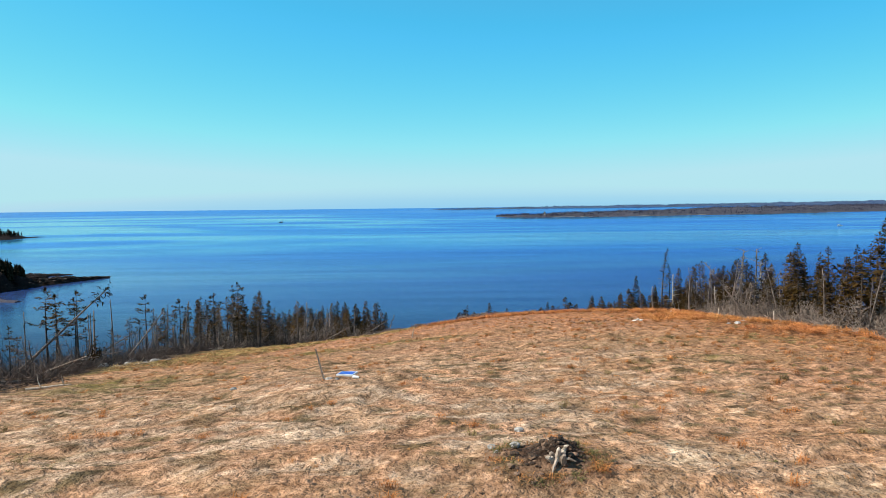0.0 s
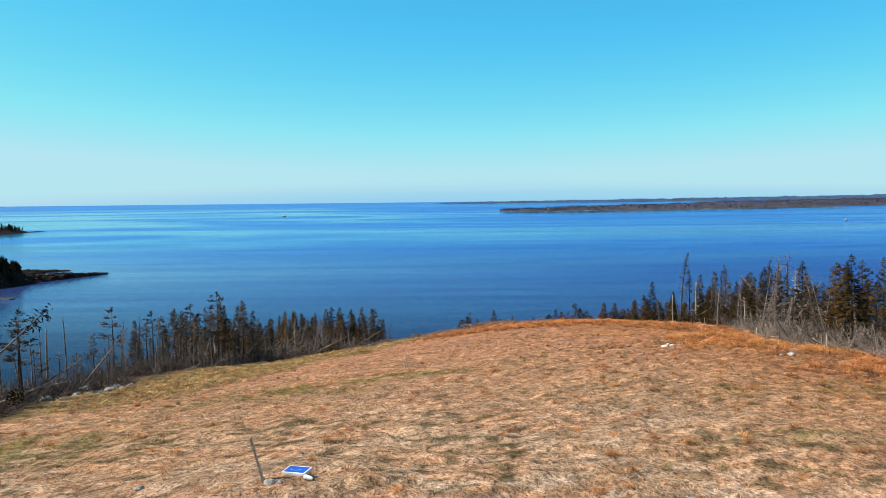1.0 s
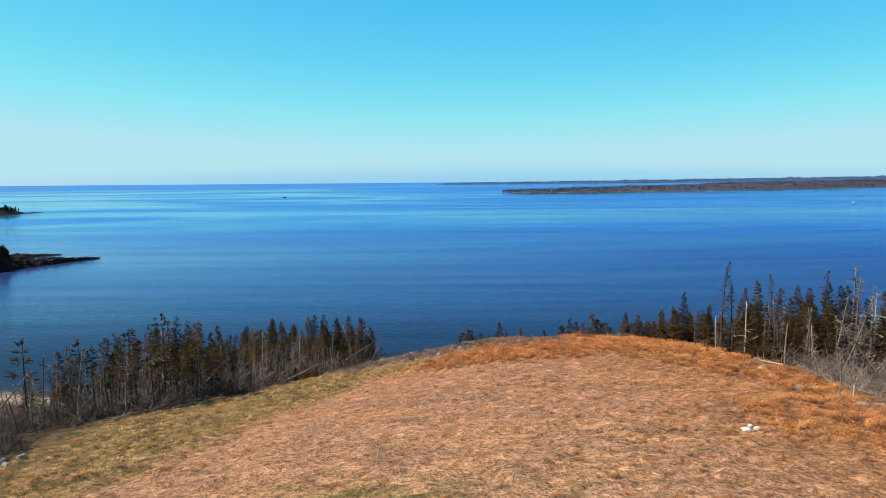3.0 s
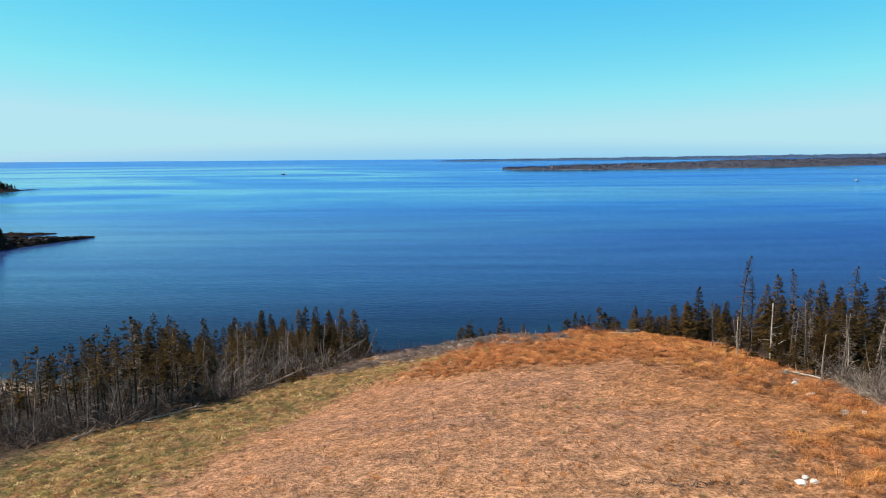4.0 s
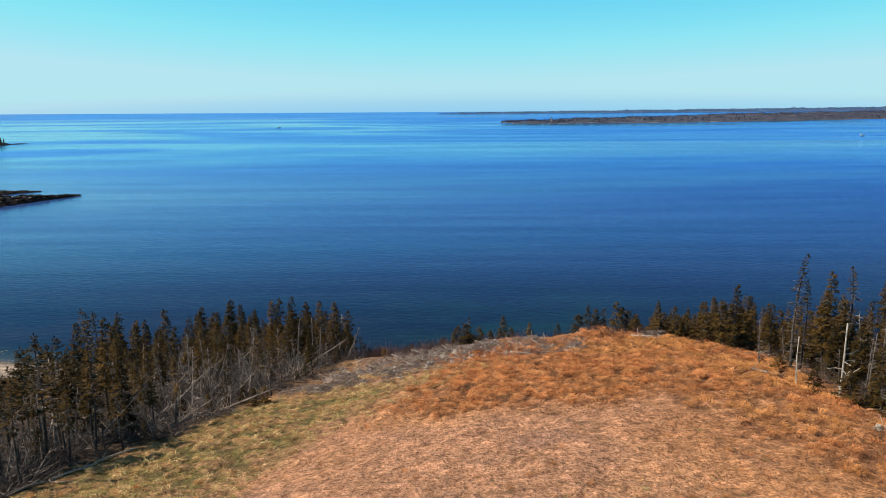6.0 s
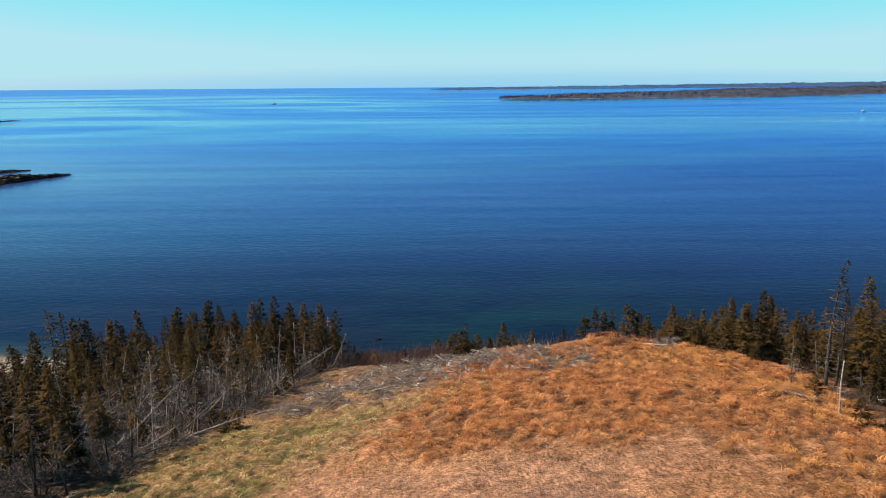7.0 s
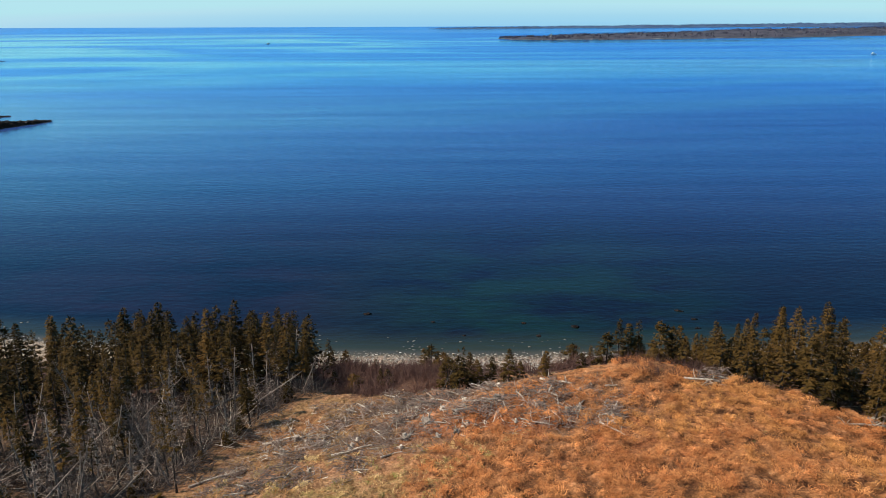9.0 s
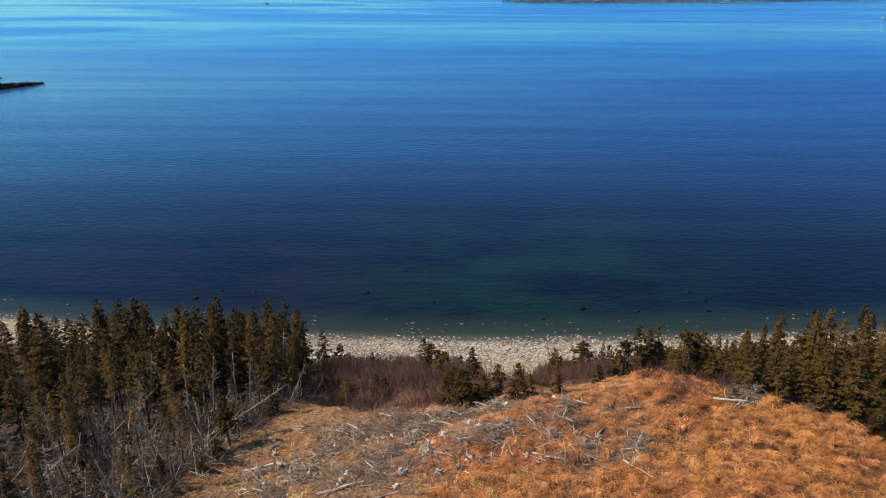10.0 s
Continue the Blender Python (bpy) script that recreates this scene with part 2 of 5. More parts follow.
# ---- building helpers ----
class Shape:
    """Collects points and faces for one mesh."""

    def __init__(self):
        self.v, self.f = [], []

    def tube(self, points, radii, sides=6, cap=True):
        base = len(self.v)
        pts = [Vector(p) for p in points]
        for i, (p, r) in enumerate(zip(pts, radii)):
            d = (pts[min(i + 1, len(pts) - 1)] - pts[max(i - 1, 0)]).normalized()
            side = d.cross(Vector((0.31, 0.95, 0.05)) if abs(d.z) > 0.8 else Vector((0, 0, 1))).normalized()
            up = side.cross(d)
            for k in range(sides):
                w = 2 * math.pi * k / sides
                self.v.append(tuple(p + side * (r * math.cos(w)) + up * (r * math.sin(w))))
        for i in range(len(pts) - 1):
            for k in range(sides):
                a, b = base + i * sides + k, base + i * sides + (k + 1) % sides
                self.f.append((a, b, b + sides, a + sides))
        if cap:
            self.f.append(tuple(base + k for k in reversed(range(sides))))
            self.f.append(tuple(base + (len(pts) - 1) * sides + k for k in range(sides)))

    def kite(self, p, way, side, length, width, sag=0.0):
        """A leaf-shaped spray: two triangles with a fold."""
        i = len(self.v)
        q = p + way * length * 0.45
        drop = Vector((0, 0, sag))
        self.v += [tuple(p), tuple(q + side * width * 0.5 - drop * 0.5), tuple(p + way * length - drop), tuple(q - side * width * 0.5 - drop * 0.5)]
        self.f += [(i, i + 1, i + 2), (i, i + 2, i + 3)]

    def box(self, x0, y0, z0, x1, y1, z1):
        i = len(self.v)
        self.v += [(x, y, z) for z in (z0, z1) for x, y in ((x0, y0), (x1, y0), (x1, y1), (x0, y1))]
        self.f += [(i + 3, i + 2, i + 1, i), (i + 4, i + 5, i + 6, i + 7)]
        self.f += [(i + k, i + (k + 1) % 4, i + 4 + (k + 1) % 4, i + 4 + k) for k in range(4)]

    def rock(self, c, r, rnd, flat=0.7, bits=2):
        """A lumpy stone on a squashed, worn icosphere."""
        bm = bmesh.new()
        bmesh.ops.create_icosphere(bm, subdivisions=bits, radius=1)
        off = Vector((rnd.uniform(0, 50), rnd.uniform(0, 50), rnd.uniform(0, 50)))
        turn = Euler((0, 0, rnd.uniform(0, 6.3))).to_matrix()
        sx, sy = rnd.uniform(0.8, 1.35), rnd.uniform(0.75, 1.1)
        i = len(self.v)
        for v in bm.verts:
            k = 1 + 0.42 * noise.noise(v.co * 1.3 + off) + 0.16 * noise.noise(v.co * 3.1 + off)
            p = turn @ Vector((v.co.x * sx * k, v.co.y * sy * k, v.co.z * flat * k))
            self.v.append(tuple(Vector(c) + p * r))
        self.f += [tuple(i + v.index for v in f.verts) for f in bm.faces]
        bm.free()

    def mesh(self, name, mat, smooth=False):
        me = bpy.data.meshes.new(name)
        me.from_pydata(self.v, [], self.f)
        me.materials.append(mat)
        if smooth:
            me.polygons.foreach_set("use_smooth", [True] * len(me.polygons))
        me.update()
        return me


def part(name, shape, mat, parent=None, label="", smooth=False):
    ob = new(name, shape.mesh(name, mat, smooth))
    if parent:
        ob.parent = parent
    return tagged(ob, label)


def rapid(name, verts, faces, mat, tone=None, smooth=False):
    """A mesh from arrays, all faces with the same number of corners, with the tint of each point."""
    me = bpy.data.meshes.new(name)
    n, k = faces.shape
    me.vertices.add(len(verts))
    me.vertices.foreach_set("co", np.ascontiguousarray(verts, np.float32).ravel())
    me.loops.add(n * k)
    me.loops.foreach_set("vertex_index", np.ascontiguousarray(faces, np.int32).ravel())
    me.polygons.add(n)
    me.polygons.foreach_set("loop_start", np.arange(n, dtype=np.int32) * k)
    me.polygons.foreach_set("use_smooth", np.full(n, smooth))
    if tone is not None:
        at = me.color_attributes.new("tone", "FLOAT_COLOR", "POINT")
        at.data.foreach_set("color", np.concatenate([tone, np.ones((len(tone), 1))], 1).astype(np.float32).ravel())
    me.materials.append(mat)
    me.update(calc_edges=True)
    me.validate()
    return new(name, me)


TABLE = np.random.RandomState(7).rand(256, 256)


def lumps(x, y, size, octaves=3, seed=0):
    """Smooth random relief, 0 to 1, in patches of the given size."""
    total, weight, out = 0.0, 1.0, np.zeros(np.broadcast(x, y).shape)
    for o in range(octaves):
        u, v = x / size * 2 ** o + 17.3 * seed + 5.1 * o, y / size * 2 ** o + 31.7 * seed + 9.7 * o
        i, j = np.floor(u).astype(int), np.floor(v).astype(int)
        fu, fv = u - i, v - j
        fu, fv = fu * fu * (3 - 2 * fu), fv * fv * (3 - 2 * fv)
        i0, i1, j0, j1 = i % 256, (i + 1) % 256, j % 256, (j + 1) % 256
        val = (TABLE[i0, j0] * (1 - fu) + TABLE[i1, j0] * fu) * (1 - fv) + (TABLE[i0, j1] * (1 - fu) + TABLE[i1, j1] * fu) * fv
        out, total, weight = out + val * weight, total + weight, weight * 0.5
    return out / total


def step(a, b, x):
    k = np.clip((x - a) / (b - a), 0, 1)
    return k * k * (3 - 2 * k)


# ---- the lie of the land ----
SX, SY = 2.0, 16.9  # the hump of turned soil


def shore_y(x):
    return 205.4 + 0.0009 * (x - 20) ** 2


def low_of(a, b, k):
    h = np.clip(0.5 + 0.5 * (b - a) / k, 0, 1)
    return b * (1 - h) + a * h - k * h * (1 - h)


def smooth_land(x, y):
    """The hill without its hummocks: a domed field, a steep bluff, the beach and the sea bed."""
    x, y = np.asarray(x, float), np.asarray(y, float)
    u, v = np.clip(x, -32, 32) / 30, (np.clip(y, 18, 130) - 75) / 50
    z = 41.885 + 3.246 * u - 7.159 * v - 1.311 * u * u + 1.313 * u * v - 1.069 * v * v - 0.185 * u * u * v - 0.407 * u * v * v + 0.013 * v ** 3 - 1.519 * u ** 3
    z = z - 0.22 * np.maximum(0, -32 - x) - 0.10 * np.maximum(0, x - 32) - 0.3 * np.maximum(0, y - 130) + 0.01 * np.minimum(0, y - 18)
    z = low_of(z, 3 + 0.54 * (shore_y(x) - 16 - y), 3.0)
    d = shore_y(x) - y
    z = z - 4.2 * np.exp(-((x - 9.8 - 0.106 * (y - 150)) / 4.6) ** 2) * step(139, 149, y) * step(190, 183, y)
    return np.maximum(z, np.where(d > 0, 0.17 * d, np.maximum(0.09 * d, -14)))


def land(x, y):
    z = smooth_land(x, y)
    d = shore_y(x) - y
    rough = step(6, 30, d) * step(900, 200, np.abs(x) + np.abs(y))
    wild = np.maximum(step(118, 134, y), step(1.0, 5.0, west_edge(y) - x))
    z = z + rough * (0.2 * (lumps(x, y, 9.0, 2, 1) - 0.5) + 0.26 * (lumps(x, y, 1.5, 2, 2) - 0.5))
    z = z + 0.42 * spot(x, y, SX, SY, 1.1, 1.0) * (0.55 + 0.9 * lumps(x, y, 0.6, 2, 25))
    z = z + 0.55 * spot(x, y, -4.5, 29, 5, 5) - 0.35 * spot(x, y, 8, 22.5, 5, 6) - 0.6 * spot(x, y, -10.6, 91.5, 6, 7) + 0.6 * spot(x, y, -28, 88, 5, 8) + 0.4 * spot(x, y, 28, 89, 4, 6) - 0.4 * spot(x, y, 14, 76, 6, 14)
    z = z + 0.9 * spot(x, y, 19.5, 131.5, 4, 3.5) + 0.5 * spot(x, y, 7, 122, 6, 5) - 0.9 * spot(x, y, 0, 131, 7, 5) - 0.9 * spot(x, y, -11.5, 121.5, 3.5, 5)
    tuft = brow_mask(x, y)
    field = step(0, 2, x - west_edge(y)) * step(0, 2, east_edge(y) - x) * step(134, 128, y)
    z = z + tuft * 0.24 * (step(0.30, 0.70, lumps(x, y, 0.55, 1, 15)) - 0.4)
    green = step(3.0, -3.0, x - np.interp(y, (0, 40, 60, 73, 94, 107, 116), (-40, -30, -18, -15, -12.0, -5, 0)))
    z = z + field * (1 - tuft) * (0.07 + 0.13 * green) * (step(0.35, 0.7, lumps(x, y, 0.75, 2, 16)) - 0.4)
    z = z + field * 0.10 * (lumps(x, y, 0.5, 2, 24) - 0.5)
    z = z + 0.5 * (lumps(x, y, 5.0, 3, 34) - 0.5) * step(-12, -2, d) * step(15, 7, d)
    z = z - 1.6 * spot(x, y, -4.5, 137.5, 3.0, 3.5)
    return z + rough * wild * 1.1 * (lumps(x, y, 4.0, 3, 3) - 0.5)


def brow_mask(x, y):
    """Where the rust-coloured tussocks stand thick: the brow and the eastern side."""
    b = lumps(x, y, 2.4, 3, 5)
    brow = step(95, 101, y + 6 * (b - 0.5)) * step(-3, 5, x - 0.35 * (y - 112) + 7 * (b - 0.5)) * step(132, 127, y)
    side = 0.8 * step(12, 22, x + 8 * (lumps(x, y, 9, 2, 10) - 0.5)) * step(20, 48, y)
    return np.maximum(brow, side * step(0.38, 0.56, lumps(x, y, 5, 2, 9)))


def west_edge(y):
    """Where the field ends against the western wood."""
    return np.interp(y, (0, 30, 45, 63, 80, 87, 93, 100, 108, 114, 122, 128, 134, 140), (-19, -20.5, -23.5, -27.5, -26.3, -25.3, -23.6, -20.4, -17.0, -13.8, -12.9, -11.6, -8.6, -8.5))


def east_edge(y):
    """Where the field ends against the eastern wood."""
    return np.interp(y, (20, 40, 50, 62, 73, 88, 105, 118, 124, 128, 134), (34, 31.5, 29.5, 27.5, 27.5, 29.5, 31, 33, 30, 24, 20))


def bluff_rim(x):
    """Where the brow breaks off into the bluff."""
    return np.interp(x, (-12, -8, -5, 8, 16, 24), (137, 136, 130.5, 130, 133, 136))


def spot(x, y, cx, cy, rx, ry):
    return np.exp(-((x - cx) / rx) ** 2 - ((y - cy) / ry) ** 2)


def turf_tone(x, y):
    """The colour of the ground cover: straw, rust-coloured tussocks, green strips, soil, shingle."""
    x, y = np.asarray(x, float), np.asarray(y, float)
    a, b, c, e = lumps(x, y, 11, 3, 4), lumps(x, y, 2.4, 3, 5), lumps(x, y, 0.7, 2, 6), lumps(x, y, 0.34, 2, 26)
    mix = lambda p, q, k: p * (1 - k[..., None]) + np.array(q) * k[..., None]
    base = np.broadcast_to(np.array((0.545, 0.262, 0.136)), (*x.shape, 3)).copy()
    base = mix(base, (0.480, 0.235, 0.138), step(0.40, 0.62, lumps(x, y, 7, 2, 27)) * 0.7)
    base = mix(base, (0.34, 0.170, 0.095), step(0.50, 0.75, b) * 0.40)
    base = mix(base, (0.27, 0.148, 0.112), step(0.58, 0.70, lumps(x, y * 1.5, 5, 3, 28)) * step(52, 62, y) * step(98, 90, y) * 0.4)
    base = mix(base, (0.57, 0.350, 0.205), np.clip(0.30 + 0.6 * (a - 0.5), 0, 1) * step(95, 40, y))
    base = mix(base, (0.525, 0.365, 0.240), step(66, 28, y) * step(24, 4, x) * (0.30 + 0.35 * step(0.4, 0.6, b)))
    worn = spot(x, y, -5.5, 19.5, 5, 4.5) + spot(x, y, -1.5, 22, 4.5, 3) + 0.8 * spot(x, y, 3, 27, 6, 3) + 0.7 * spot(x, y, 5, 18.5, 2.2, 1.6) + 0.5 * spot(x, y, -12, 26, 6, 3) + 0.45 * step(46, 34, y) * step(16, 6, x)
    base = mix(base, (0.64, 0.49, 0.365), np.clip(worn, 0, 1) * step(0.48, 0.62, lumps(x, y * 1.6, 1.1, 4, 17)) * (0.35 + 0.6 * e))
    weed = step(0.62, 0.72, lumps(x, y * 1.5, 0.5, 1, 29)) * np.clip(0.9 * step(48, 38, y) * step(0.42, 0.58, lumps(x, y, 5, 2, 30)) + 0.30 * step(70, 50, y) + 0.12, 0, 1)
    base = mix(base, (0.125, 0.092, 0.040), weed * 0.85)
    rust = np.maximum(step(94, 101, y + 4 * (b - 0.5)) * step(-4, 6, x - 0.35 * (y - 112)), step(10, 22, x + 6 * (a - 0.5)) * step(20, 50, y) * 0.75)
    base = mix(base, (0.435, 0.172, 0.055), rust * (0.5 + 0.4 * b))
    # shade between the tussock mounds, painted into the ground tone
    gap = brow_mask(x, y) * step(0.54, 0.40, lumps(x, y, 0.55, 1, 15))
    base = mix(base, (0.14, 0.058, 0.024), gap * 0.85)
    strip = step(3.0, -3.0, x - np.interp(y, (0, 40, 60, 73, 94, 107, 116), (-40, -30, -18, -15, -11.0, -3, 3)) + 7 * (b - 0.5)) * step(117, 109, y)
    base = mix(base, (0.25, 0.178, 0.060), strip * (0.40 + 0.5 * step(0.35, 0.7, c)))
    # green between the hummocks, with the shade of their hollows painted in
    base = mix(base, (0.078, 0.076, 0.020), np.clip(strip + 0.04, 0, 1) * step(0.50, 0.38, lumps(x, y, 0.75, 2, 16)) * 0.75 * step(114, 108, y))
    green = spot(x, y, -7, 55, 9, 2.6) + spot(x, y, -18, 40, 5, 4) + 0.8 * spot(x, y, -10, 50.5, 6, 2) + 0.6 * spot(x, y, 16, 42, 8, 1.6) + 0.5 * spot(x, y, 12, 33, 4, 1.2)
    base = mix(base, (0.19, 0.155, 0.045), np.clip(green * 1.2, 0, 1) * (0.25 + 0.65 * step(0.42, 0.60, lumps(x, y, 1.1, 2, 31))))
    turned = spot(x, y, SX - 0.25, SY - 0.1, 1.5, 1.5) + 0.5 * (c - 0.5)
    base = mix(base, (0.36, 0.215, 0.140), step(0.30, 0.50, turned) * 0.8)
    base = mix(base, (0.085, 0.068, 0.032), step(0.35, 0.5, turned) * step(0.48, 0.62, e) * 0.8)
    soil = spot(x, y, SX, SY, 1.0, 1.0) + 0.9 * (e - 0.5)
    base = mix(base, (0.045, 0.026, 0.018), step(0.38, 0.62, soil) * 0.95)
    litter = step(0.40, 0.62, lumps(x, y, 3.2, 3, 14)) * step(113, 117, y) * step(130, 127, y) * step(-15, -11, x) * step(20, 14, x)
    base = mix(base, (0.20, 0.120, 0.075), litter * 0.7)
    red = spot(x, y, 8, 119, 13, 3.8) + spot(x, y, -8, 124, 5, 4) + 0.7 * spot(x, y, 2, 125, 6, 3)
    base = mix(base, (0.40, 0.125, 0.045), np.clip(red + 0.8 * spot(x, y, 14, 113, 5, 3), 0, 1) * step(0.35, 0.65, b) * 0.7)
    base = mix(base, (0.25, 0.150, 0.068), step(3, -3, x + 3 * (b - 0.5)) * step(113, 119, y) * (0.45 + 0.4 * step(0.4, 0.6, c)))
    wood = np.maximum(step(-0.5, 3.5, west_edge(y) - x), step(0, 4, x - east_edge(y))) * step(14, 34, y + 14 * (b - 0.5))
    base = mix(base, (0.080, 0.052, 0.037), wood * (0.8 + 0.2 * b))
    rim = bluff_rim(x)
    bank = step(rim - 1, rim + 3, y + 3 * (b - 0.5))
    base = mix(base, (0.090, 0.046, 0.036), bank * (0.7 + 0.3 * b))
    d = shore_y(x) - y
    base = mix(base, (0.50, 0.375, 0.295), step(17, 11, d + 9 * (b - 0.5)))
    base = mix(base, (0.60, 0.46, 0.33), np.clip(1.8 * spot(x, y, 13.5, 185, 4.5, 7) + 0.9 * spot(x, y, -70, 208, 25, 6), 0, 1))
    base = mix(base, (0.30, 0.225, 0.175), step(0.45, 0.6, lumps(x * 0.4, y, 3, 3, 32)) * step(16, 12, d) * 0.6)
    base = mix(base, (0.15, 0.125, 0.10), step(3.5, 0.0, d + 3 * (c - 0.5)))
    return base * ((0.84 + 0.28 * step(0.2, 0.8, c)) * (0.78 + 0.42 * step(0.2, 0.8, e)))[..., None]


# ---- ground, sea and far shores ----
def spread(fine0, fine1, gap, far0, far1):
    """Coordinates: even in the middle, ever wider outside."""
    mid = np.arange(fine0, fine1 + gap / 2, gap)
    left, right, g = [fine0], [fine1], gap
    while left[-1] > far0 or right[-1] < far1:
        g *= 1.16
        left.append(left[-1] - g), right.append(right[-1] + g)
    return np.concatenate([[v for v in left[:0:-1] if v > far0], mid, [v for v in right[1:] if v < far1]])


gx, gy = spread(-31, 34, 0.28, -700, 700), spread(10, 133, 0.28, -500, 330)
gy = np.concatenate([gy[gy < 133], np.arange(133.2, 226, 0.8), gy[gy > 228]])
X, Y = np.meshgrid(gx, gy)
nx, ny = len(gx), len(gy)
q = (np.arange(ny - 1)[:, None] * nx + np.arange(nx - 1)[None, :]).ravel()
pts = np.stack([X.ravel(), Y.ravel(), land(X, Y).ravel()], 1)
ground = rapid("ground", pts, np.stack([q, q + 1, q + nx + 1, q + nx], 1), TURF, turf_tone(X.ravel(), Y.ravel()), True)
tagged(ground, "dry straw-coloured hilltop field falling to a stony beach", "ground", kind="structure")

sea_shape = Shape()
sea_shape.v = [(-4800, -4800, 0), (4800, -4800, 0), (4800, 4950, 0), (-4800, 4950, 0)]
sea_shape.f = [(0, 1, 2, 3)]
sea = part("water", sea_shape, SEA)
tagged(sea, "calm deep blue sea with pale wind streaks", "sea", kind="structure")


def ridge(name, spine, mat, label, along=120, across=14, seed=0, jag=0.25):
    """A long low body of land: spine rows of x, y, half width, height."""
    s = np.array(spine, float)
    d = np.concatenate([[0], np.cumsum(np.hypot(*np.diff(s[:, :2], axis=0).T))])
    w = np.linspace(0, d[-1], along)
    cx, cy, hw, h = (np.interp(w, d, s[:, k]) for k in range(4))
    tx, ty = np.gradient(cx), np.gradient(cy)
    ln = np.hypot(tx, ty)
    t = np.linspace(-1, 1, across)
    shape = (1 - np.abs(t) ** 2.2)
    xs = cx[:, None] - (ty / ln)[:, None] * hw[:, None] * t
    ys = cy[:, None] + (tx / ln)[:, None] * hw[:, None] * t
    size = max(hw.max() * 0.35, 3)
    k = lumps(xs, ys, size, 4, seed + 40)
    xs, ys = xs + (k - 0.5) * hw[:, None] * jag, ys + (lumps(xs, ys, size, 4, seed + 41) - 0.5) * hw[:, None] * jag
    crag = lumps(xs, ys, max(size * 0.22, 2.5), 3, seed + 42)
    zs = h[:, None] * shape * (0.25 + 0.7 * k + 0.9 * crag) - 0.6
    q = (np.arange(along - 1)[:, None] * across + np.arange(across - 1)[None, :]).ravel()
    ob = rapid(name, np.stack([xs.ravel(), ys.ravel(), zs.ravel()], 1), np.stack([q, q + 1, q + across + 1, q + across], 1), mat, None, True)
    tagged(ob, label, "land", kind="structure")
    return xs, ys, zs


def far_trees(name, field, count, low, high, seed, label, least=1.5, near=None, mat=HAZED_WOOD, rings=((0.15, 0.9), (0.55, 0.75))):
    """Thousands of rough little conifers and round crowns on far land, one object."""
    rs = np.random.RandomState(seed)
    xs, ys, zs = field
    a, b = rs.randint(0, xs.shape[0] - 1, count * 3), rs.randint(1, xs.shape[1] - 1, count * 3)
    fa, fb = rs.rand(count * 3), rs.rand(count * 3)
    pick = lambda g: g[a, b] * (1 - fa) * (1 - fb) + g[a + 1, b] * fa * (1 - fb) + g[a, np.minimum(b + 1, g.shape[1] - 1)] * (1 - fa) * fb + g[a + 1, np.minimum(b + 1, g.shape[1] - 1)] * fa * fb
    x, y, z = pick(xs), pick(ys), pick(zs)
    ok = (z > least) & (lumps(x, y, 60, 2, seed) > 0.30)
    if near is not None:
        ok &= near(x, y)
    x, y, z = x[ok][:count], y[ok][:count], z[ok][:count]
    n = len(x)
    h = low + (high - low) * rs.rand(n) ** 0.8
    r = h * (0.12 + 0.14 * rs.rand(n))
    sides = 5
    v = []
    for f, k in rings:
        for s in range(sides):
            w = 2 * math.pi * s / sides + rs.rand(n)
            rr = r * k * (0.6 + 0.8 * rs.rand(n))
            v.append(np.stack([x + rr * np.cos(w), y + rr * np.sin(w), z + h * (f + 0.12 * (rs.rand(n) - 0.5))], 1))
    v.append(np.stack([x, y, z + h], 1))
    v = np.stack(v, 1)
    f = []
    for k in range(len(rings) - 1):
        for s in range(sides):
            p, o = k * sides + s, k * sides + (s + 1) % sides
            f += [(p, o, o + sides), (p, o + sides, p + sides)]
    last = (len(rings) - 1) * sides
    f += [(last + s, last + (s + 1) % sides, last + sides) for s in range(sides)]
    f = (np.arange(n)[:, None, None] * v.shape[1] + np.array(f)[None]).reshape(-1, 3)
    ob = rapid(name, v.reshape(-1, 3), f, mat)
    return tagged(ob, label, "woods", kind="stuff")


island = ridge("backdrop_island", [(185, 2330, 12, 3), (260, 2240, 60, 6), (420, 2330, 150, 9), (700, 2430, 190, 12), (1000, 2560, 210, 15), (1400, 2740, 230, 16), (1800, 2960, 240, 16), (2600, 3300, 250, 18)], HAZED_LAND, "low wooded island across the bay", 260, 22, 1)
far_trees("island_woods", island, 5600, 3, 6.5, 11, "bare island woods, tinted blue-violet with distance haze")
def pale_shore(name, field, count, seed, label):
    """Bleached rock and drift along the near water line of far land, one object."""
    rs = np.random.RandomState(seed)
    xs, ys, zs = field
    rows = rs.randint(2, xs.shape[0] - 2, count)
    near_side = 1 if ys[len(ys) // 2, 1] < ys[len(ys) // 2, -2] else -2
    c = np.stack([xs[rows, near_side], ys[rows, near_side] - 3, np.full(count, 0.5)], 1) + rs.randn(count, 3) * np.array((6, 2, 0))
    half = np.stack([2 + 14 * rs.rand(count) ** 3, np.full(count, 1.5), 0.5 + 0.9 * rs.rand(count)], 1)
    cube = np.array([(i, j, k) for k in (-1, 1) for i, j in ((-1, -1), (1, -1), (1, 1), (-1, 1))], float)
    v = cube[None] * half[:, None] * (0.7 + 0.6 * rs.rand(count, 8, 3)) + c[:, None]
    f = np.array([(3, 2, 1, 0), (4, 5, 6, 7), (0, 1, 5, 4), (1, 2, 6, 5), (2, 3, 7, 6), (3, 0, 4, 7)])
    return tagged(rapid(name, v.reshape(-1, 3), (np.arange(count)[:, None, None] * 8 + f[None]).reshape(-1, 4), STONE), label, "rocks", kind="stuff")


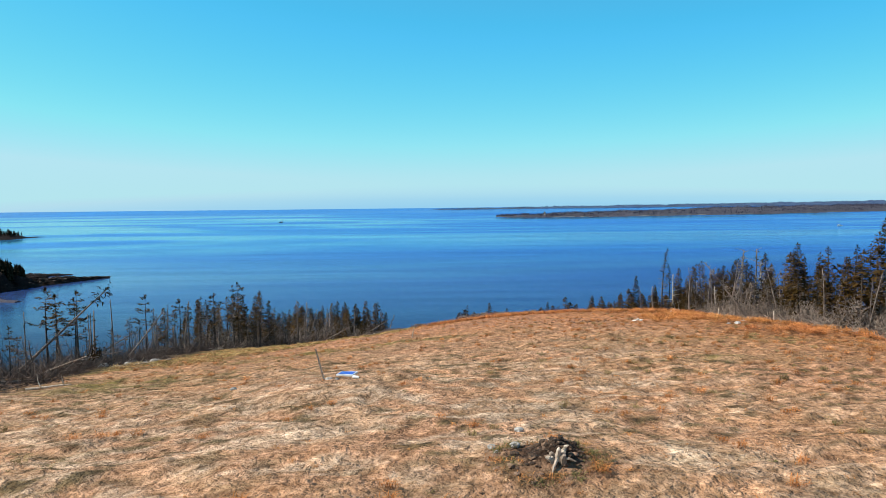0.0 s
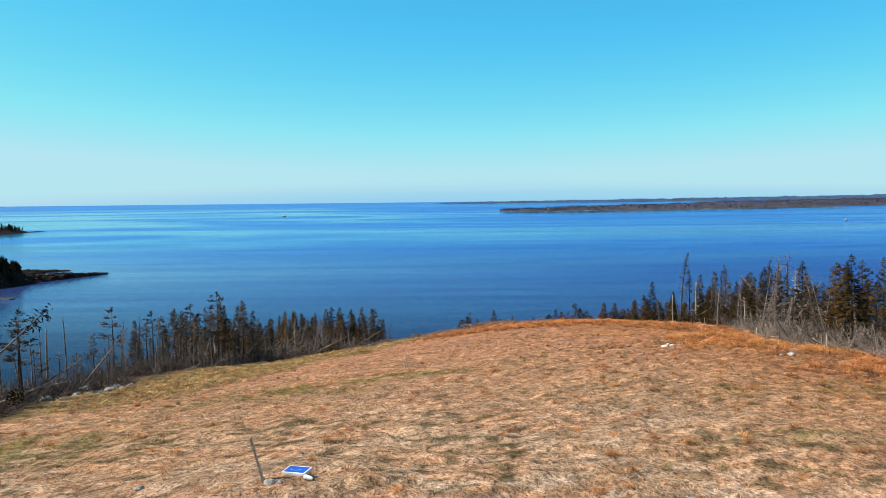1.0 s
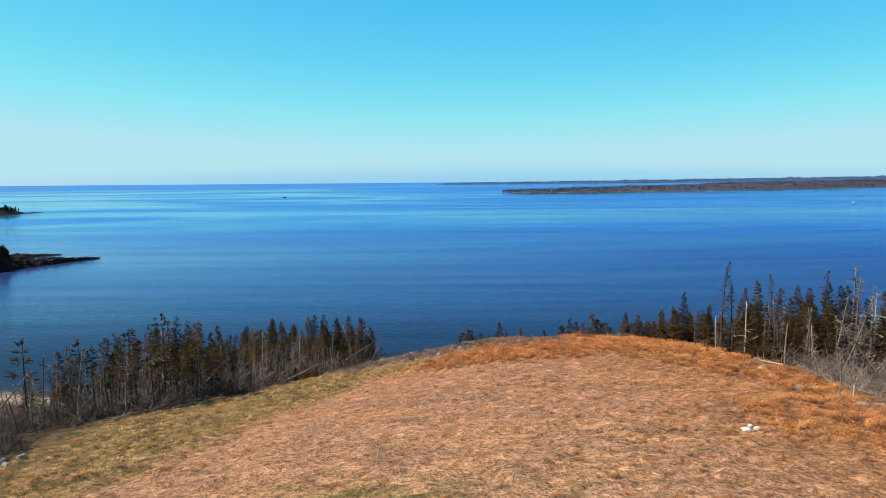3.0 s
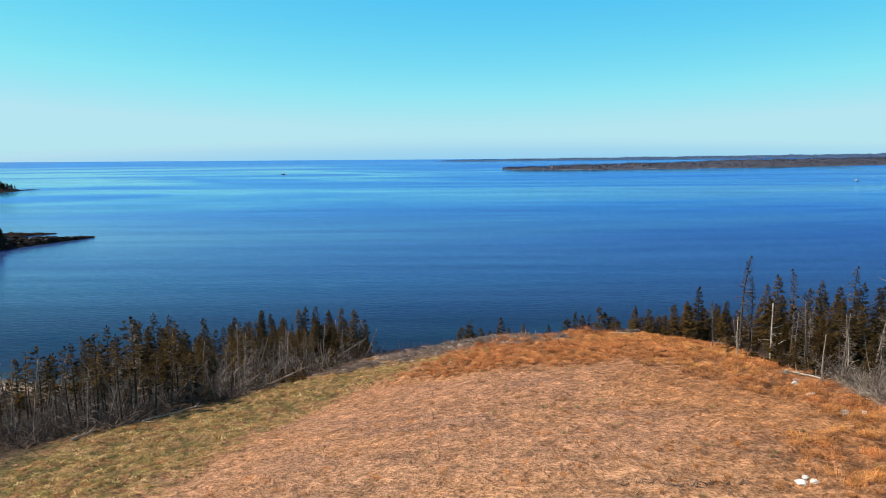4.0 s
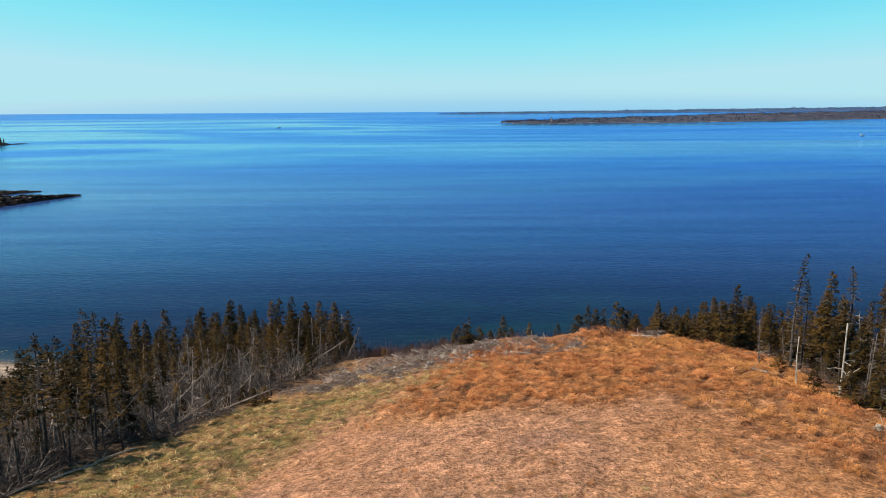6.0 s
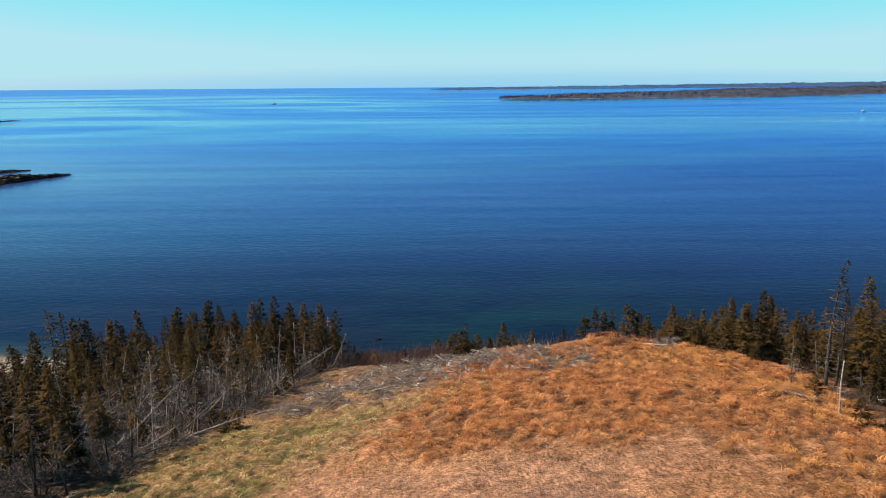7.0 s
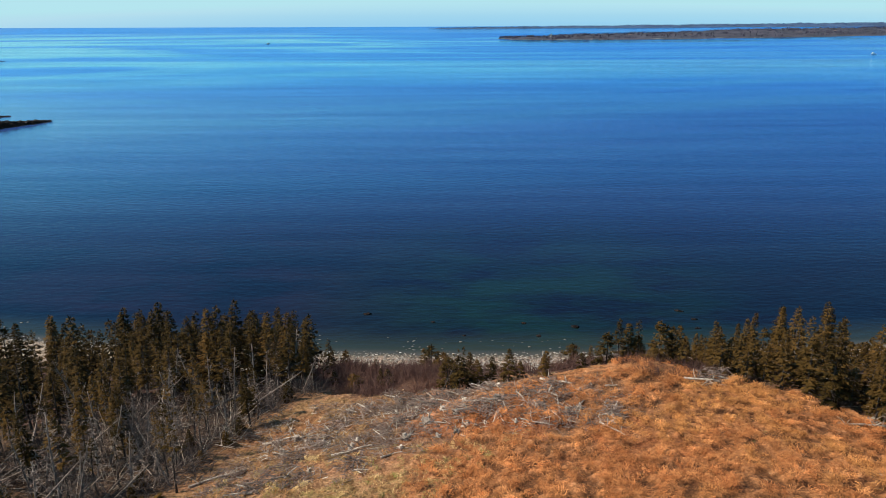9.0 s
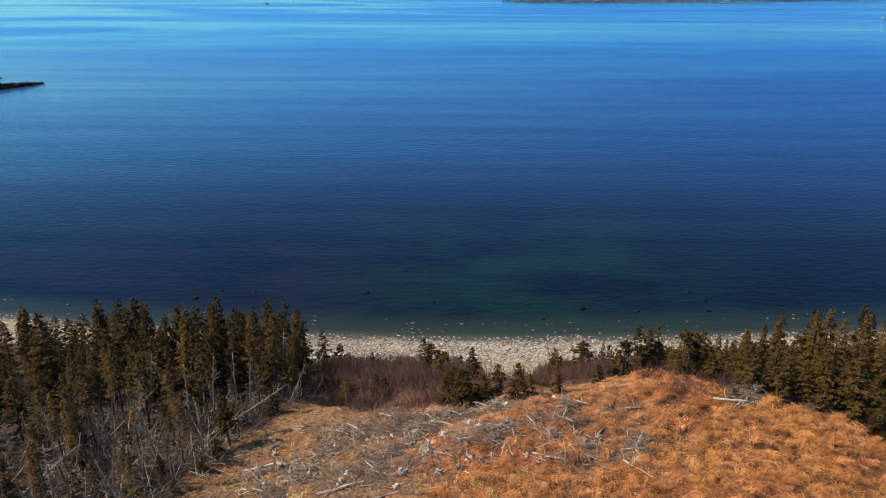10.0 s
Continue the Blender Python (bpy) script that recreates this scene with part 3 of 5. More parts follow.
pale_shore("island_shore", island, 190, 71, "pale rocks along the island's water line")
coast = ridge("backdrop_coast", [(-40, 4080, 12, 2), (200, 4150, 70, 5), (700, 4250, 110, 8), (1300, 4400, 150, 11), (2000, 4500, 170, 15), (2900, 4560, 180, 20), (3600, 4600, 180, 22)], HAZED_COAST_LAND, "distant low coast on the horizon", 220, 12, 2)
far_trees("coast_woods", coast, 2200, 3, 7, 12, "distant dark woods along the coast", 1.5, None, HAZED_COAST_WOOD)
head = ridge("headland_near", [(-520, 420, 90, 26), (-400, 432, 72, 25), (-335, 455, 50, 21), (-308, 472, 34, 21), (-291, 487, 25, 15), (-276, 506, 15, 5.0), (-262, 525, 9, 3.4), (-252, 541, 5, 2.4), (-243, 554, 2.0, 1.4)], LEDGE, "dark rocky headland running out into a low spit", 300, 44, 3, 0.5)
TIERS = ((0.08, 1.0), (0.34, 0.45), (0.38, 0.95), (0.60, 0.3), (0.64, 0.6), (0.82, 0.16))
far_trees("headland_woods", head, 800, 4, 9, 13, "dark spruces on the rocky headland", 5.0, lambda x, y: (x < -274) & (x > -430), HEAD_WOOD, TIERS)
ledge = ridge("rock_ledge", [(-345, 520, 24, 7), (-318, 548, 13, 4.5), (-297, 568, 5, 2.2), (-283, 581, 2, 1.0)], LEDGE, "low dark ledge beside the spit", 140, 26, 4, 0.5)
point = ridge("cobble_point", [(-330, 440, 22, 5), (-285, 434, 13, 2.6), (-256, 427, 7, 1.8), (-236, 420, 3, 1.1)], HAZED_LAND, "brown cobble point below the headland", 120, 20, 6, 0.45)


def rubble(name, field, count, low, high, seed, mat, label):
    """Broken blocks strewn over far rock, one object."""
    rs = np.random.RandomState(seed)
    xs, ys, zs = field
    a, b = rs.randint(0, xs.shape[0], count * 4), rs.randint(1, xs.shape[1] - 1, count * 4)
    ok = (zs[a, b] > -0.4) & (zs[a, b] < 5.5) & (xs[a, b] > -345)
    a, b = a[ok][:count], b[ok][:count]
    n = len(a)
    size = (low + (high - low) * rs.rand(n, 1) ** 2.5) * np.clip(zs[a, b] / 3, 0.25, 1)[:, None]
    c = np.stack([xs[a, b], ys[a, b], np.maximum(zs[a, b], 0)], 1) + rs.randn(n, 3) * np.array((1.2, 1.2, 0.1))
    cube = np.array([(i, j, k) for k in (-1, 1) for i, j in ((-1, -1), (1, -1), (1, 1), (-1, 1))], float)
    w = rs.rand(n) * 6.283
    v = cube[None] * (0.5 + rs.rand(n, 8, 3)) * size[:, None] * np.array((1.5, 1.0, 0.45))
    v[..., 2] += 0.35 * v[..., 0] * (rs.rand(n, 1) - 0.5)
    v = np.stack([v[..., 0] * np.cos(w)[:, None] - v[..., 1] * np.sin(w)[:, None], v[..., 0] * np.sin(w)[:, None] + v[..., 1] * np.cos(w)[:, None], v[..., 2]], -1) + c[:, None]
    f = np.array([(3, 2, 1, 0), (4, 5, 6, 7), (0, 1, 5, 4), (1, 2, 6, 5), (2, 3, 7, 6), (3, 0, 4, 7)])
    ob = rapid(name, v.reshape(-1, 3), (np.arange(n)[:, None, None] * 8 + f[None]).reshape(-1, 4), mat)
    return tagged(ob, label, "rocks", kind="stuff")


rubble("headland_rocks", head, 800, 0.3, 1.2, 61, LEDGE, "dark broken rock along the spit")
rubble("headland_rocks", head, 420, 0.3, 0.9, 62, BROWNROCK, "brown weedy rock along the spit")
rubble("ledge_rocks", ledge, 300, 0.3, 0.9, 63, BROWNROCK, "brown broken rock on the ledge")
rubble("point_rocks", point, 500, 0.25, 0.8, 64, BROWNROCK, "brown cobbles on the point")
head2 = ridge("headland_far", [(-1100, 1080, 120, 16), (-800, 1130, 90, 14), (-695, 1185, 46, 10), (-668, 1225, 9, 2.2), (-648, 1245, 4, 1.2)], LEDGE, "farther dark wooded headland", 120, 18, 5, 0.3)
far_trees("headland_far_woods", head2, 600, 5, 10, 14, "dark spruces on the farther headland", 3.0, None, HEAD_WOOD, TIERS)


# ---- trees ----
def ground_z(x, y):
    return float(land(np.array([x]), np.array([y]))[0])


def spruce(seed, h, bare, wide, full=1.0, bend=0.15, lopsided=0.0, stubs=26, spray=1.0, whole=True):
    """A spruce: bent tapered trunk, dry lower twigs, and whorls of drooping boughs with many sprays. bare: the part of the height below the crown."""
    r = random.Random(seed)
    bx, by = r.uniform(-bend, bend), r.uniform(-bend, bend)

    def axis(z):
        k = z / h
        return Vector((bx * math.sin(k * 2.6) * h * 0.25, by * math.sin(k * 2.1 + 0.4) * h * 0.25, z))

    r0 = 0.045 + 0.010 * h
    trunk, crown, twigs = Shape(), Shape(), Shape()
    zs = [h * k / 9 for k in range(10)]
    trunk.tube([axis(z) - (Vector((0, 0, 0.5)) if z == 0 else Vector()) for z in zs], [r0 * (1.25 if z == 0 else 1 - 0.92 * z / h) for z in zs], 7)
    z = bare * h
    tone = r.uniform(0, 6.3)
    while z < h * 0.985:
        k = (z - bare * h) / (h - bare * h)
        for i in range(max(3, int(r.uniform(3.4, 5.4) * full))):
            if whole and bare > 0.2 and k < 0.45 and r.random() < 0.4:
                continue
            w = r.uniform(0, 6.283)
            reach = wide * (0.07 + 0.93 * (1 - k) ** 0.9) * r.uniform(0.6, 1.2) * (1 + lopsided * math.cos(w - tone))
            if k < 0.15:
                reach *= r.uniform(0.45, 1.0)
            out = Vector((math.cos(w), math.sin(w), 0))
            rise = r.uniform(-0.18, 0.12) + 0.55 * k
            a = axis(z)
            m, e = a + out * reach * 0.55 + Vector((0, 0, rise * reach * 0.55)), a + out * reach + Vector((0, 0, (rise - 0.16 + 0.1 * k) * reach))
            crown_w = 0.011 + 0.006 * reach
            if i % 3 == 0:
                twigs.tube([a, e], [crown_w, 0.004], 3, False)
            count = max(3, int(reach * (5.2 if whole else 3.8) * full))
            cross = Vector((-out.y, out.x, 0))
            for j in range(count):
                f = 0.22 + 0.78 * (j + r.random()) / count
                p = a.lerp(m, f / 0.55) if f < 0.55 else m.lerp(e, (f - 0.55) / 0.45)
                for hand in (-1, 1):
                    way = (out * r.uniform(0.5, 1.1) + cross * hand * r.uniform(0.35, 1.0) + Vector((0, 0, r.uniform(-0.45, 0.25)))).normalized()
                    lie = way.cross(Vector((r.uniform(-0.5, 0.5), r.uniform(-0.5, 0.5), 1))).normalized()
                    size = spray * (0.17 + 0.25 * reach * (1.15 - f)) * r.uniform(0.7, 1.4)
                    crown.kite(p, way, lie, size, size * (r.uniform(0.36, 0.58) if whole else r.uniform(0.38, 0.62)), size * 0.20)
            way = (out + Vector((0, 0, r.uniform(-0.2, 0.3)))).normalized()
            crown.kite(e - out * 0.1, way, cross, 0.26, 0.08, 0.04)
        z += r.uniform(0.16, 0.27) * (0.75 + 0.5 * (1 - k)) / max(full, 0.6) ** 0.5
    top = axis(h)
    for i in range(5):
        w = r.uniform(0, 6.3)
        crown.kite(top - Vector((0, 0, 0.25)), Vector((math.cos(w) * 0.35, math.sin(w) * 0.35, 1)).normalized(), Vector((-math.sin(w), math.cos(w), 0)), 0.4, 0.10)
    for i in range(stubs):
        z = h * (0.06 + (bare + 0.22) * r.random())
        w, ln = r.uniform(0, 6.3), r.uniform(0.35, 1.0) * (0.45 + wide * 0.38)
        a = axis(z)
        e = a + Vector((math.cos(w), math.sin(w), r.uniform(-0.35, 0.25))) * ln
        twigs.tube([a, e], [0.017, 0.005], 3, False)
        p, v = a.lerp(e, r.uniform(0.35, 0.85)), w + r.choice((-1, 1)) * r.uniform(0.5, 1.1)
        twigs.tube([p, p + Vector((math.cos(v), math.sin(v), r.uniform(-0.5, 0.3))) * ln * r.uniform(0.25, 0.5)], [0.010, 0.004], 3, False)
    if not whole:
        return trunk, crown, twigs
    root = new("spruce_tree")
    part("trunk", trunk, BARK, root, smooth=True)
    tagged(part("crown", crown, NEEDLES, root), kind="stuff")
    tagged(part("branchwork", twigs, DRYTWIG, root, "dry grey branches"), kind="stuff")
    return root


def flag_spruce(seed, h, bare, wide, plates, lopsided=0.5, stubs=30):
    """A wind-worn spruce: a long bare trunk with broken limbs, and flat separate plates of foliage near the top."""
    r = random.Random(seed)
    bx, by = r.uniform(-0.12, 0.12), r.uniform(-0.12, 0.12)

    def axis(z):
        k = z / h
        return Vector((bx * math.sin(k * 2.6) * h * 0.25, by * math.sin(k * 2.1 + 0.4) * h * 0.25, z))

    r0 = 0.05 + 0.010 * h
    trunk, crown, twigs = Shape(), Shape(), Shape()
    zs = [h * k / 9 for k in range(10)]
    trunk.tube([axis(z) - (Vector((0, 0, 0.5)) if z == 0 else Vector()) for z in zs], [r0 * (1.25 if z == 0 else 1 - 0.88 * z / h) for z in zs], 7)
    lee = r.uniform(0, 6.3)
    for i in range(plates):
        k = (i + r.uniform(0.1, 0.9)) / plates
        z = h * (bare + (1 - bare) * k * 0.98)
        for j in range(r.randint(3, 5)):
            w = r.uniform(0, 6.283)
            reach = wide * (1.05 - 0.72 * k ** 1.5) * r.uniform(0.45, 1.15) * (1 + lopsided * math.cos(w - lee))
            out = Vector((math.cos(w), math.sin(w), 0))
            cross = Vector((-out.y, out.x, 0))
            a = axis(z) + Vector((0, 0, r.uniform(-0.12, 0.12)))
            m = a + out * reach * 0.6 + Vector((0, 0, r.uniform(-0.12, 0.05) * reach))
            e = m + out * reach * 0.4 + Vector((0, 0, r.uniform(0.05, 0.24) * reach))
            twigs.tube([a, m, e], [0.026, 0.017, 0.006], 3, False)
            for n in range(max(6, int(reach * 15))):
                f = r.uniform(0.35, 1.0)
                p = a.lerp(m, f / 0.6) if f < 0.6 else m.lerp(e, (f - 0.6) / 0.4)
                p = p + cross * r.gauss(0, 0.12 * reach) + Vector((0, 0, r.uniform(-0.05, 0.12)))
                way = (out * r.uniform(0.2, 1.0) + cross * r.uniform(-0.9, 0.9) + Vector((0, 0, r.uniform(-0.15, 0.45)))).normalized()
                lie = way.cross(Vector((r.uniform(-0.6, 0.6), r.uniform(-0.6, 0.6), 1))).normalized()
                size = r.uniform(0.24, 0.46)
                crown.kite(p, way, lie, size, size * r.uniform(0.35, 0.55), size * 0.1)
    for i in range(14):
        w = r.uniform(0, 6.3)
        crown.kite(axis(h) - Vector((0, 0, r.uniform(0.05, 0.5))), Vector((math.cos(w) * 0.7, math.sin(w) * 0.7, 0.8)).normalized(), Vector((-math.sin(w), math.cos(w), 0)), 0.36, 0.15)
    for i in range(stubs):
        z = h * (0.10 + 0.8 * r.random())
        w, ln = r.uniform(0, 6.3), r.uniform(0.2, 1.0) * wide * 0.75
        a = axis(z)
        e = a + Vector((math.cos(w), math.sin(w), r.uniform(-0.3, 0.3))) * ln
        twigs.tube([a, e], [0.018, 0.005], 3, False)
        p, v = a.lerp(e, r.uniform(0.4, 0.8)), w + r.choice((-1, 1)) * r.uniform(0.5, 1.1)
        twigs.tube([p, p + Vector((math.cos(v), math.sin(v), r.uniform(-0.4, 0.3))) * ln * 0.4], [0.010, 0.004], 3, False)
    root = new("spruce_tree")
    part("trunk", trunk, BARK, root, smooth=True)
    tagged(part("crown", crown, NEEDLES, root), kind="stuff")
    tagged(part("branchwork", twigs, DRYTWIG, root, "dry grey branches"), kind="stuff")
    return root


def snag(seed, h, lean=0.0, limbs=40, reach=1.3, pale=False, broken=0.3, tuft=False):
    """A dead standing tree: grey trunk, broken top, bare forked limbs."""
    r = random.Random(seed)
    root = new("dead_tree")
    wood = PALEWOOD if pale else GREYWOOD
    bx, by = r.uniform(-0.1, 0.1), r.uniform(-0.1, 0.1)

    def axis(z):
        k = z / h
        return Vector((lean * z + bx * math.sin(k * 3) * h * 0.2, by * math.sin(k * 2.4) * h * 0.2, z))

    r0 = 0.05 + 0.009 * h
    trunk, branches = Shape(), Shape()
    zs = [h * k / 8 for k in range(9)]
    trunk.tube([axis(z) - (Vector((0, 0, 0.6)) if z == 0 else Vector()) for z in zs], [r0 * (1.3 if z == 0 else 1 - (1 - 0.5 * broken) * 0.85 * z / h) for z in zs], 7)
    for i in range(limbs):
        z = h * (0.15 + 0.83 * r.random())
        w, ln = r.uniform(0, 6.3), reach * (1.15 - 0.8 * z / h) * r.uniform(0.3, 1.1)
        a, d = axis(z), Vector((math.cos(w), math.sin(w), r.uniform(-0.25, 0.55)))
        m = a + d * ln * 0.5
        e = m + (d + Vector((r.uniform(-.5, .5), r.uniform(-.5, .5), r.uniform(-.5, .6)))) * ln * 0.5
        branches.tube([a, m, e], [0.024 + 0.018 * ln, 0.016 + 0.012 * ln, 0.008], 3, False)
        for j in range(int(1 + 1.4 * ln)):
            f = r.uniform(0.3, 1.0)
            p = m.lerp(e, f)
            t = p + Vector((r.uniform(-1, 1), r.uniform(-1, 1), r.uniform(-.6, .7))) * ln * 0.32
            branches.tube([p, t], [0.014, 0.006], 3, False)
    part("trunk", trunk, wood, root, smooth=True)
    tagged(part("branchwork", branches, wood, root), kind="stuff")
    if tuft:
        crown = Shape()
        for i in range(90):
            p = axis(h * r.uniform(0.86, 1.0)) + Vector((r.gauss(0, 0.22), r.gauss(0, 0.22), r.gauss(0, 0.2)))
            w = r.uniform(0, 6.3)
            crown.kite(p, Vector((math.cos(w), math.sin(w), r.uniform(-.4, .3))).normalized(), Vector((-math.sin(w), math.cos(w), 0.2)), 0.38, 0.16, 0.06)
        tagged(part("crown", crown, NEEDLES, root, "last green tuft"), kind="stuff")
    return root


def stand(ob, x, y, turn, size=1.0, sink=0.05, tilt=0.0):
    """A copy of a tree at its place on the ground."""
    m = pose(x, y, ground_z(x, y) - sink, tilt, 0, turn) @ Matrix.Diagonal((size, size, size, 1))
    return copy_thing(ob, m)


# kinds by their height: dense cone, tall with a high crown, half dead, wind-worn with plates, young, bush, dead
TALL = {
    "cone": [(7.5, spruce(1, 7.5, 0.08, 1.5, 1.3)), (8.8, spruce(2, 8.8, 0.10, 1.7, 1.3)), (6.5, spruce(3, 6.5, 0.06, 1.45, 1.3))],
    "tall": [(10.5, spruce(11, 10.5, 0.42, 1.7, 1.25, 0.12, 0.1, 60)), (9.6, spruce(12, 9.6, 0.34, 1.8, 1.25, 0.12, 0.1, 56)), (10.0, spruce(13, 10.0, 0.46, 1.6, 1.25, 0.12, 0.1, 60)), (9.0, spruce(14, 9.0, 0.30, 1.7, 1.25, 0.12, 0.1, 50))],
    "thin": [(9.0, spruce(21, 9.0, 0.52, 1.15, 0.8, 0.2, 0.4, 90)), (8.2, spruce(22, 8.2, 0.58, 1.2, 0.8, 0.2, 0.4, 84)), (9.6, spruce(23, 9.6, 0.50, 1.1, 0.8, 0.2, 0.4, 96))],
    "flag": [(8.4, flag_spruce(25, 8.4, 0.42, 1.55, 9)), (7.2, flag_spruce(26, 7.2, 0.50, 1.35, 7)), (8.0, flag_spruce(27, 8.0, 0.55, 1.25, 6)), (7.6, flag_spruce(28, 7.6, 0.36, 1.45, 9))],
    "young": [(3.0, spruce(31, 3.0, 0.04, 1.05, 1.35, 0.08, 0, 4)), (2.3, spruce(32, 2.3, 0.04, 1.0, 1.35, 0.08, 0, 4)), (3.8, spruce(33, 3.8, 0.04, 1.2, 1.35, 0.08, 0, 4))],
    "bush": [(2.7, spruce(35, 2.7, 0.02, 1.7, 1.3, 0.2, 0.2, 3)), (3.3, spruce(36, 3.3, 0.02, 1.75, 1.3, 0.2, 0.2, 3))],
    "snag": [(h, snag(s, h, l, n)) for s, h, l, n in ((41, 8.0, 0.02, 64), (42, 6.5, -0.06, 50), (43, 9.0, 0.04, 72), (44, 5.0, 0.1, 38))],
    "white": [(h, snag(s, h, l, n, 2.0, True)) for s, h, l, n in ((45, 7.0, 0.05, 46), (46, 4.5, -0.12, 38), (47, 8.5, 0.0, 60))],
    "pole": [(h, snag(s, h, l, n, 0.5)) for s, h, l, n in ((51, 6.5, 0.02, 10), (52, 4.5, -0.03, 8), (53, 2.6, 0.02, 4))],
    "bone": [(5.8, snag(55, 5.8, -0.02, 9, 1.5, True, 0.9))],
}
WORDS = {
    "cone": ("dense dark green spruce on the slope", "tree"), "tall": ("tall spruce with bare lower trunk and dark crown", "tree"), "thin": ("half-dead spruce with grey twigs and a thin crown", "tree"),
    "flag": ("wind-worn spruce with flat separate plates of foliage", "tree"), "young": ("young bushy green spruce", "tree"), "bush": ("low broad dark spruce bush on the bluff", "tree"),
    "snag": ("dead grey spruce with bare forked branches", "dead tree"), "white": ("bleached dead tree with long forked limbs", "dead tree"), "pole": ("bare dead grey tree pole with broken stubs", "dead tree"), "bone": ("bleached white broken trunk with a few limbs", "dead tree"),
}
KIND = {k: [tagged(ob, *WORDS[k]) for _, ob in rows] for k, rows in TALL.items()}
originals = [ob for kind in KIND.values() for ob in kind]
pick = random.Random(5)
placed = []


def clear_of(x, y, gap):
    if any((x - p) ** 2 + (y - q) ** 2 < gap * gap for p, q in placed):
        return False
    placed.append((x, y))
    return True


def plant(kind, x, y, size=1.0, tilt=0.0, group="", turn=None):
    ob = stand(pick.choice(KIND[kind]), x, y, pick.uniform(0, 360) if turn is None else turn, size, tilt=tilt)
    return tagged(ob, group=group)


def scatter(count, where, kinds, gap, group, low=0.75, high=1.15):
    """Trees at random within a stretch: where gives a random place or None."""
    made = tries = 0
    while made < count and tries < count * 60:
        tries += 1
        at = where()
        if at and clear_of(*at, gap):
            kind = pick.choices([k for k, _ in kinds], [w for _, w in kinds])[0]
            lean = 13 if kind in ("snag", "white", "pole") else 3
            plant(kind, *at, pick.uniform(low, high), pick.gauss(0, lean), group)
            made += 1


def west(y0, y1, d0, d1, least=-200):
    def at():
        y = pick.uniform(y0, y1)
        x = float(west_edge(y)) - pick.uniform(d0, d1)
        return (x, y) if x > least else None
    return at


def east(y0, y1, d0, d1):
    def at():
        y = pick.uniform(y0, y1)
        return float(east_edge(y)) + pick.uniform(d0, d1), y
    return at


# the depths of the woods, joined: one object for each wood
DEEP = [spruce(s, h, b, w, 0.60, 0.15, 0.1, 14, 1.35, False) for s, h, b, w in ((211, 9.5, 0.25, 2.0), (212, 8.5, 0.15, 2.2), (213, 10.2, 0.35, 1.8), (214, 7.2, 0.12, 2.0))]


# low broad ones that stand close on the wind-swept end of the field
LOW = [spruce(s, h, 0.05, w, 0.95, 0.12, 0.15, 6, 1.15, False) for s, h, w in ((221, 4.0, 1.5), (222, 3.4, 1.5), (223, 4.6, 1.6))]


BARE = [spruce(s, h, b, w, 0.8, 0.15, 0.3, 60, 1.2, False) for s, h, b, w in ((231, 9.2, 0.48, 1.3), (232, 8.4, 0.42, 1.4), (233, 9.8, 0.52, 1.2))]


def deep_wood(name, count, where, gap, low, high, label, kinds=DEEP):
    """A stand of spruces too many to count, seen only as the mass behind the first rows."""
    vs, fs, mats, base = [], [], [], 0
    baked = []
    for shapes in kinds:
        v = np.concatenate([np.array(s.v) for s in shapes])
        f, m, off = [], [], 0
        for k, s in enumerate(shapes):
            for c in s.f:
                for t in range(1, len(c) - 1):
                    f.append((c[0] + off, c[t] + off, c[t + 1] + off))
                    m.append(k)
            off += len(s.v)
        baked.append((v, np.array(f), np.array(m)))
    made = tries = 0
    while made < count and tries < count * 60:
        tries += 1
        at = where()
        if not at or not clear_of(*at, gap):
            continue
        made += 1
        v, f, m = pick.choice(baked)
        w, s = pick.uniform(0, 6.283), pick.uniform(low, high)
        turn = np.array(((math.cos(w), -math.sin(w), 0), (math.sin(w), math.cos(w), 0), (0, 0, 1)))
        vs.append(v @ turn.T * s + np.array((*at, ground_z(*at) - 0.05)))
        fs.append(f + base)
        mats.append(m)
        base += len(v)
    ob = rapid(name, np.concatenate(vs), np.concatenate(fs), BARK)
    ob.data.materials.append(NEEDLES)
    ob.data.materials.append(DRYTWIG)
    ob.data.polygons.foreach_set("material_index", np.concatenate(mats).astype(np.int32))
    return tagged(ob, label, "woods", kind="stuff")


def reach_up(kind, x, y, top, tilt=0.0, group=""):
    """A tree of that kind, grown so that its tip is at the height top."""
    high, ob = pick.choice(TALL[kind])
    clear_of(x, y, 0.1)
    size = (top - ground_z(x, y)) / (high * math.cos(radians(tilt)))
    return tagged(stand(ob, x, y, pick.uniform(0, 360) if tilt == 0 else (90 if tilt > 0 else -90), size, tilt=abs(tilt)), group=group)


W, E, B = "spruces of the western wood", "spruces of the eastern wood", "spruces on the bluff"
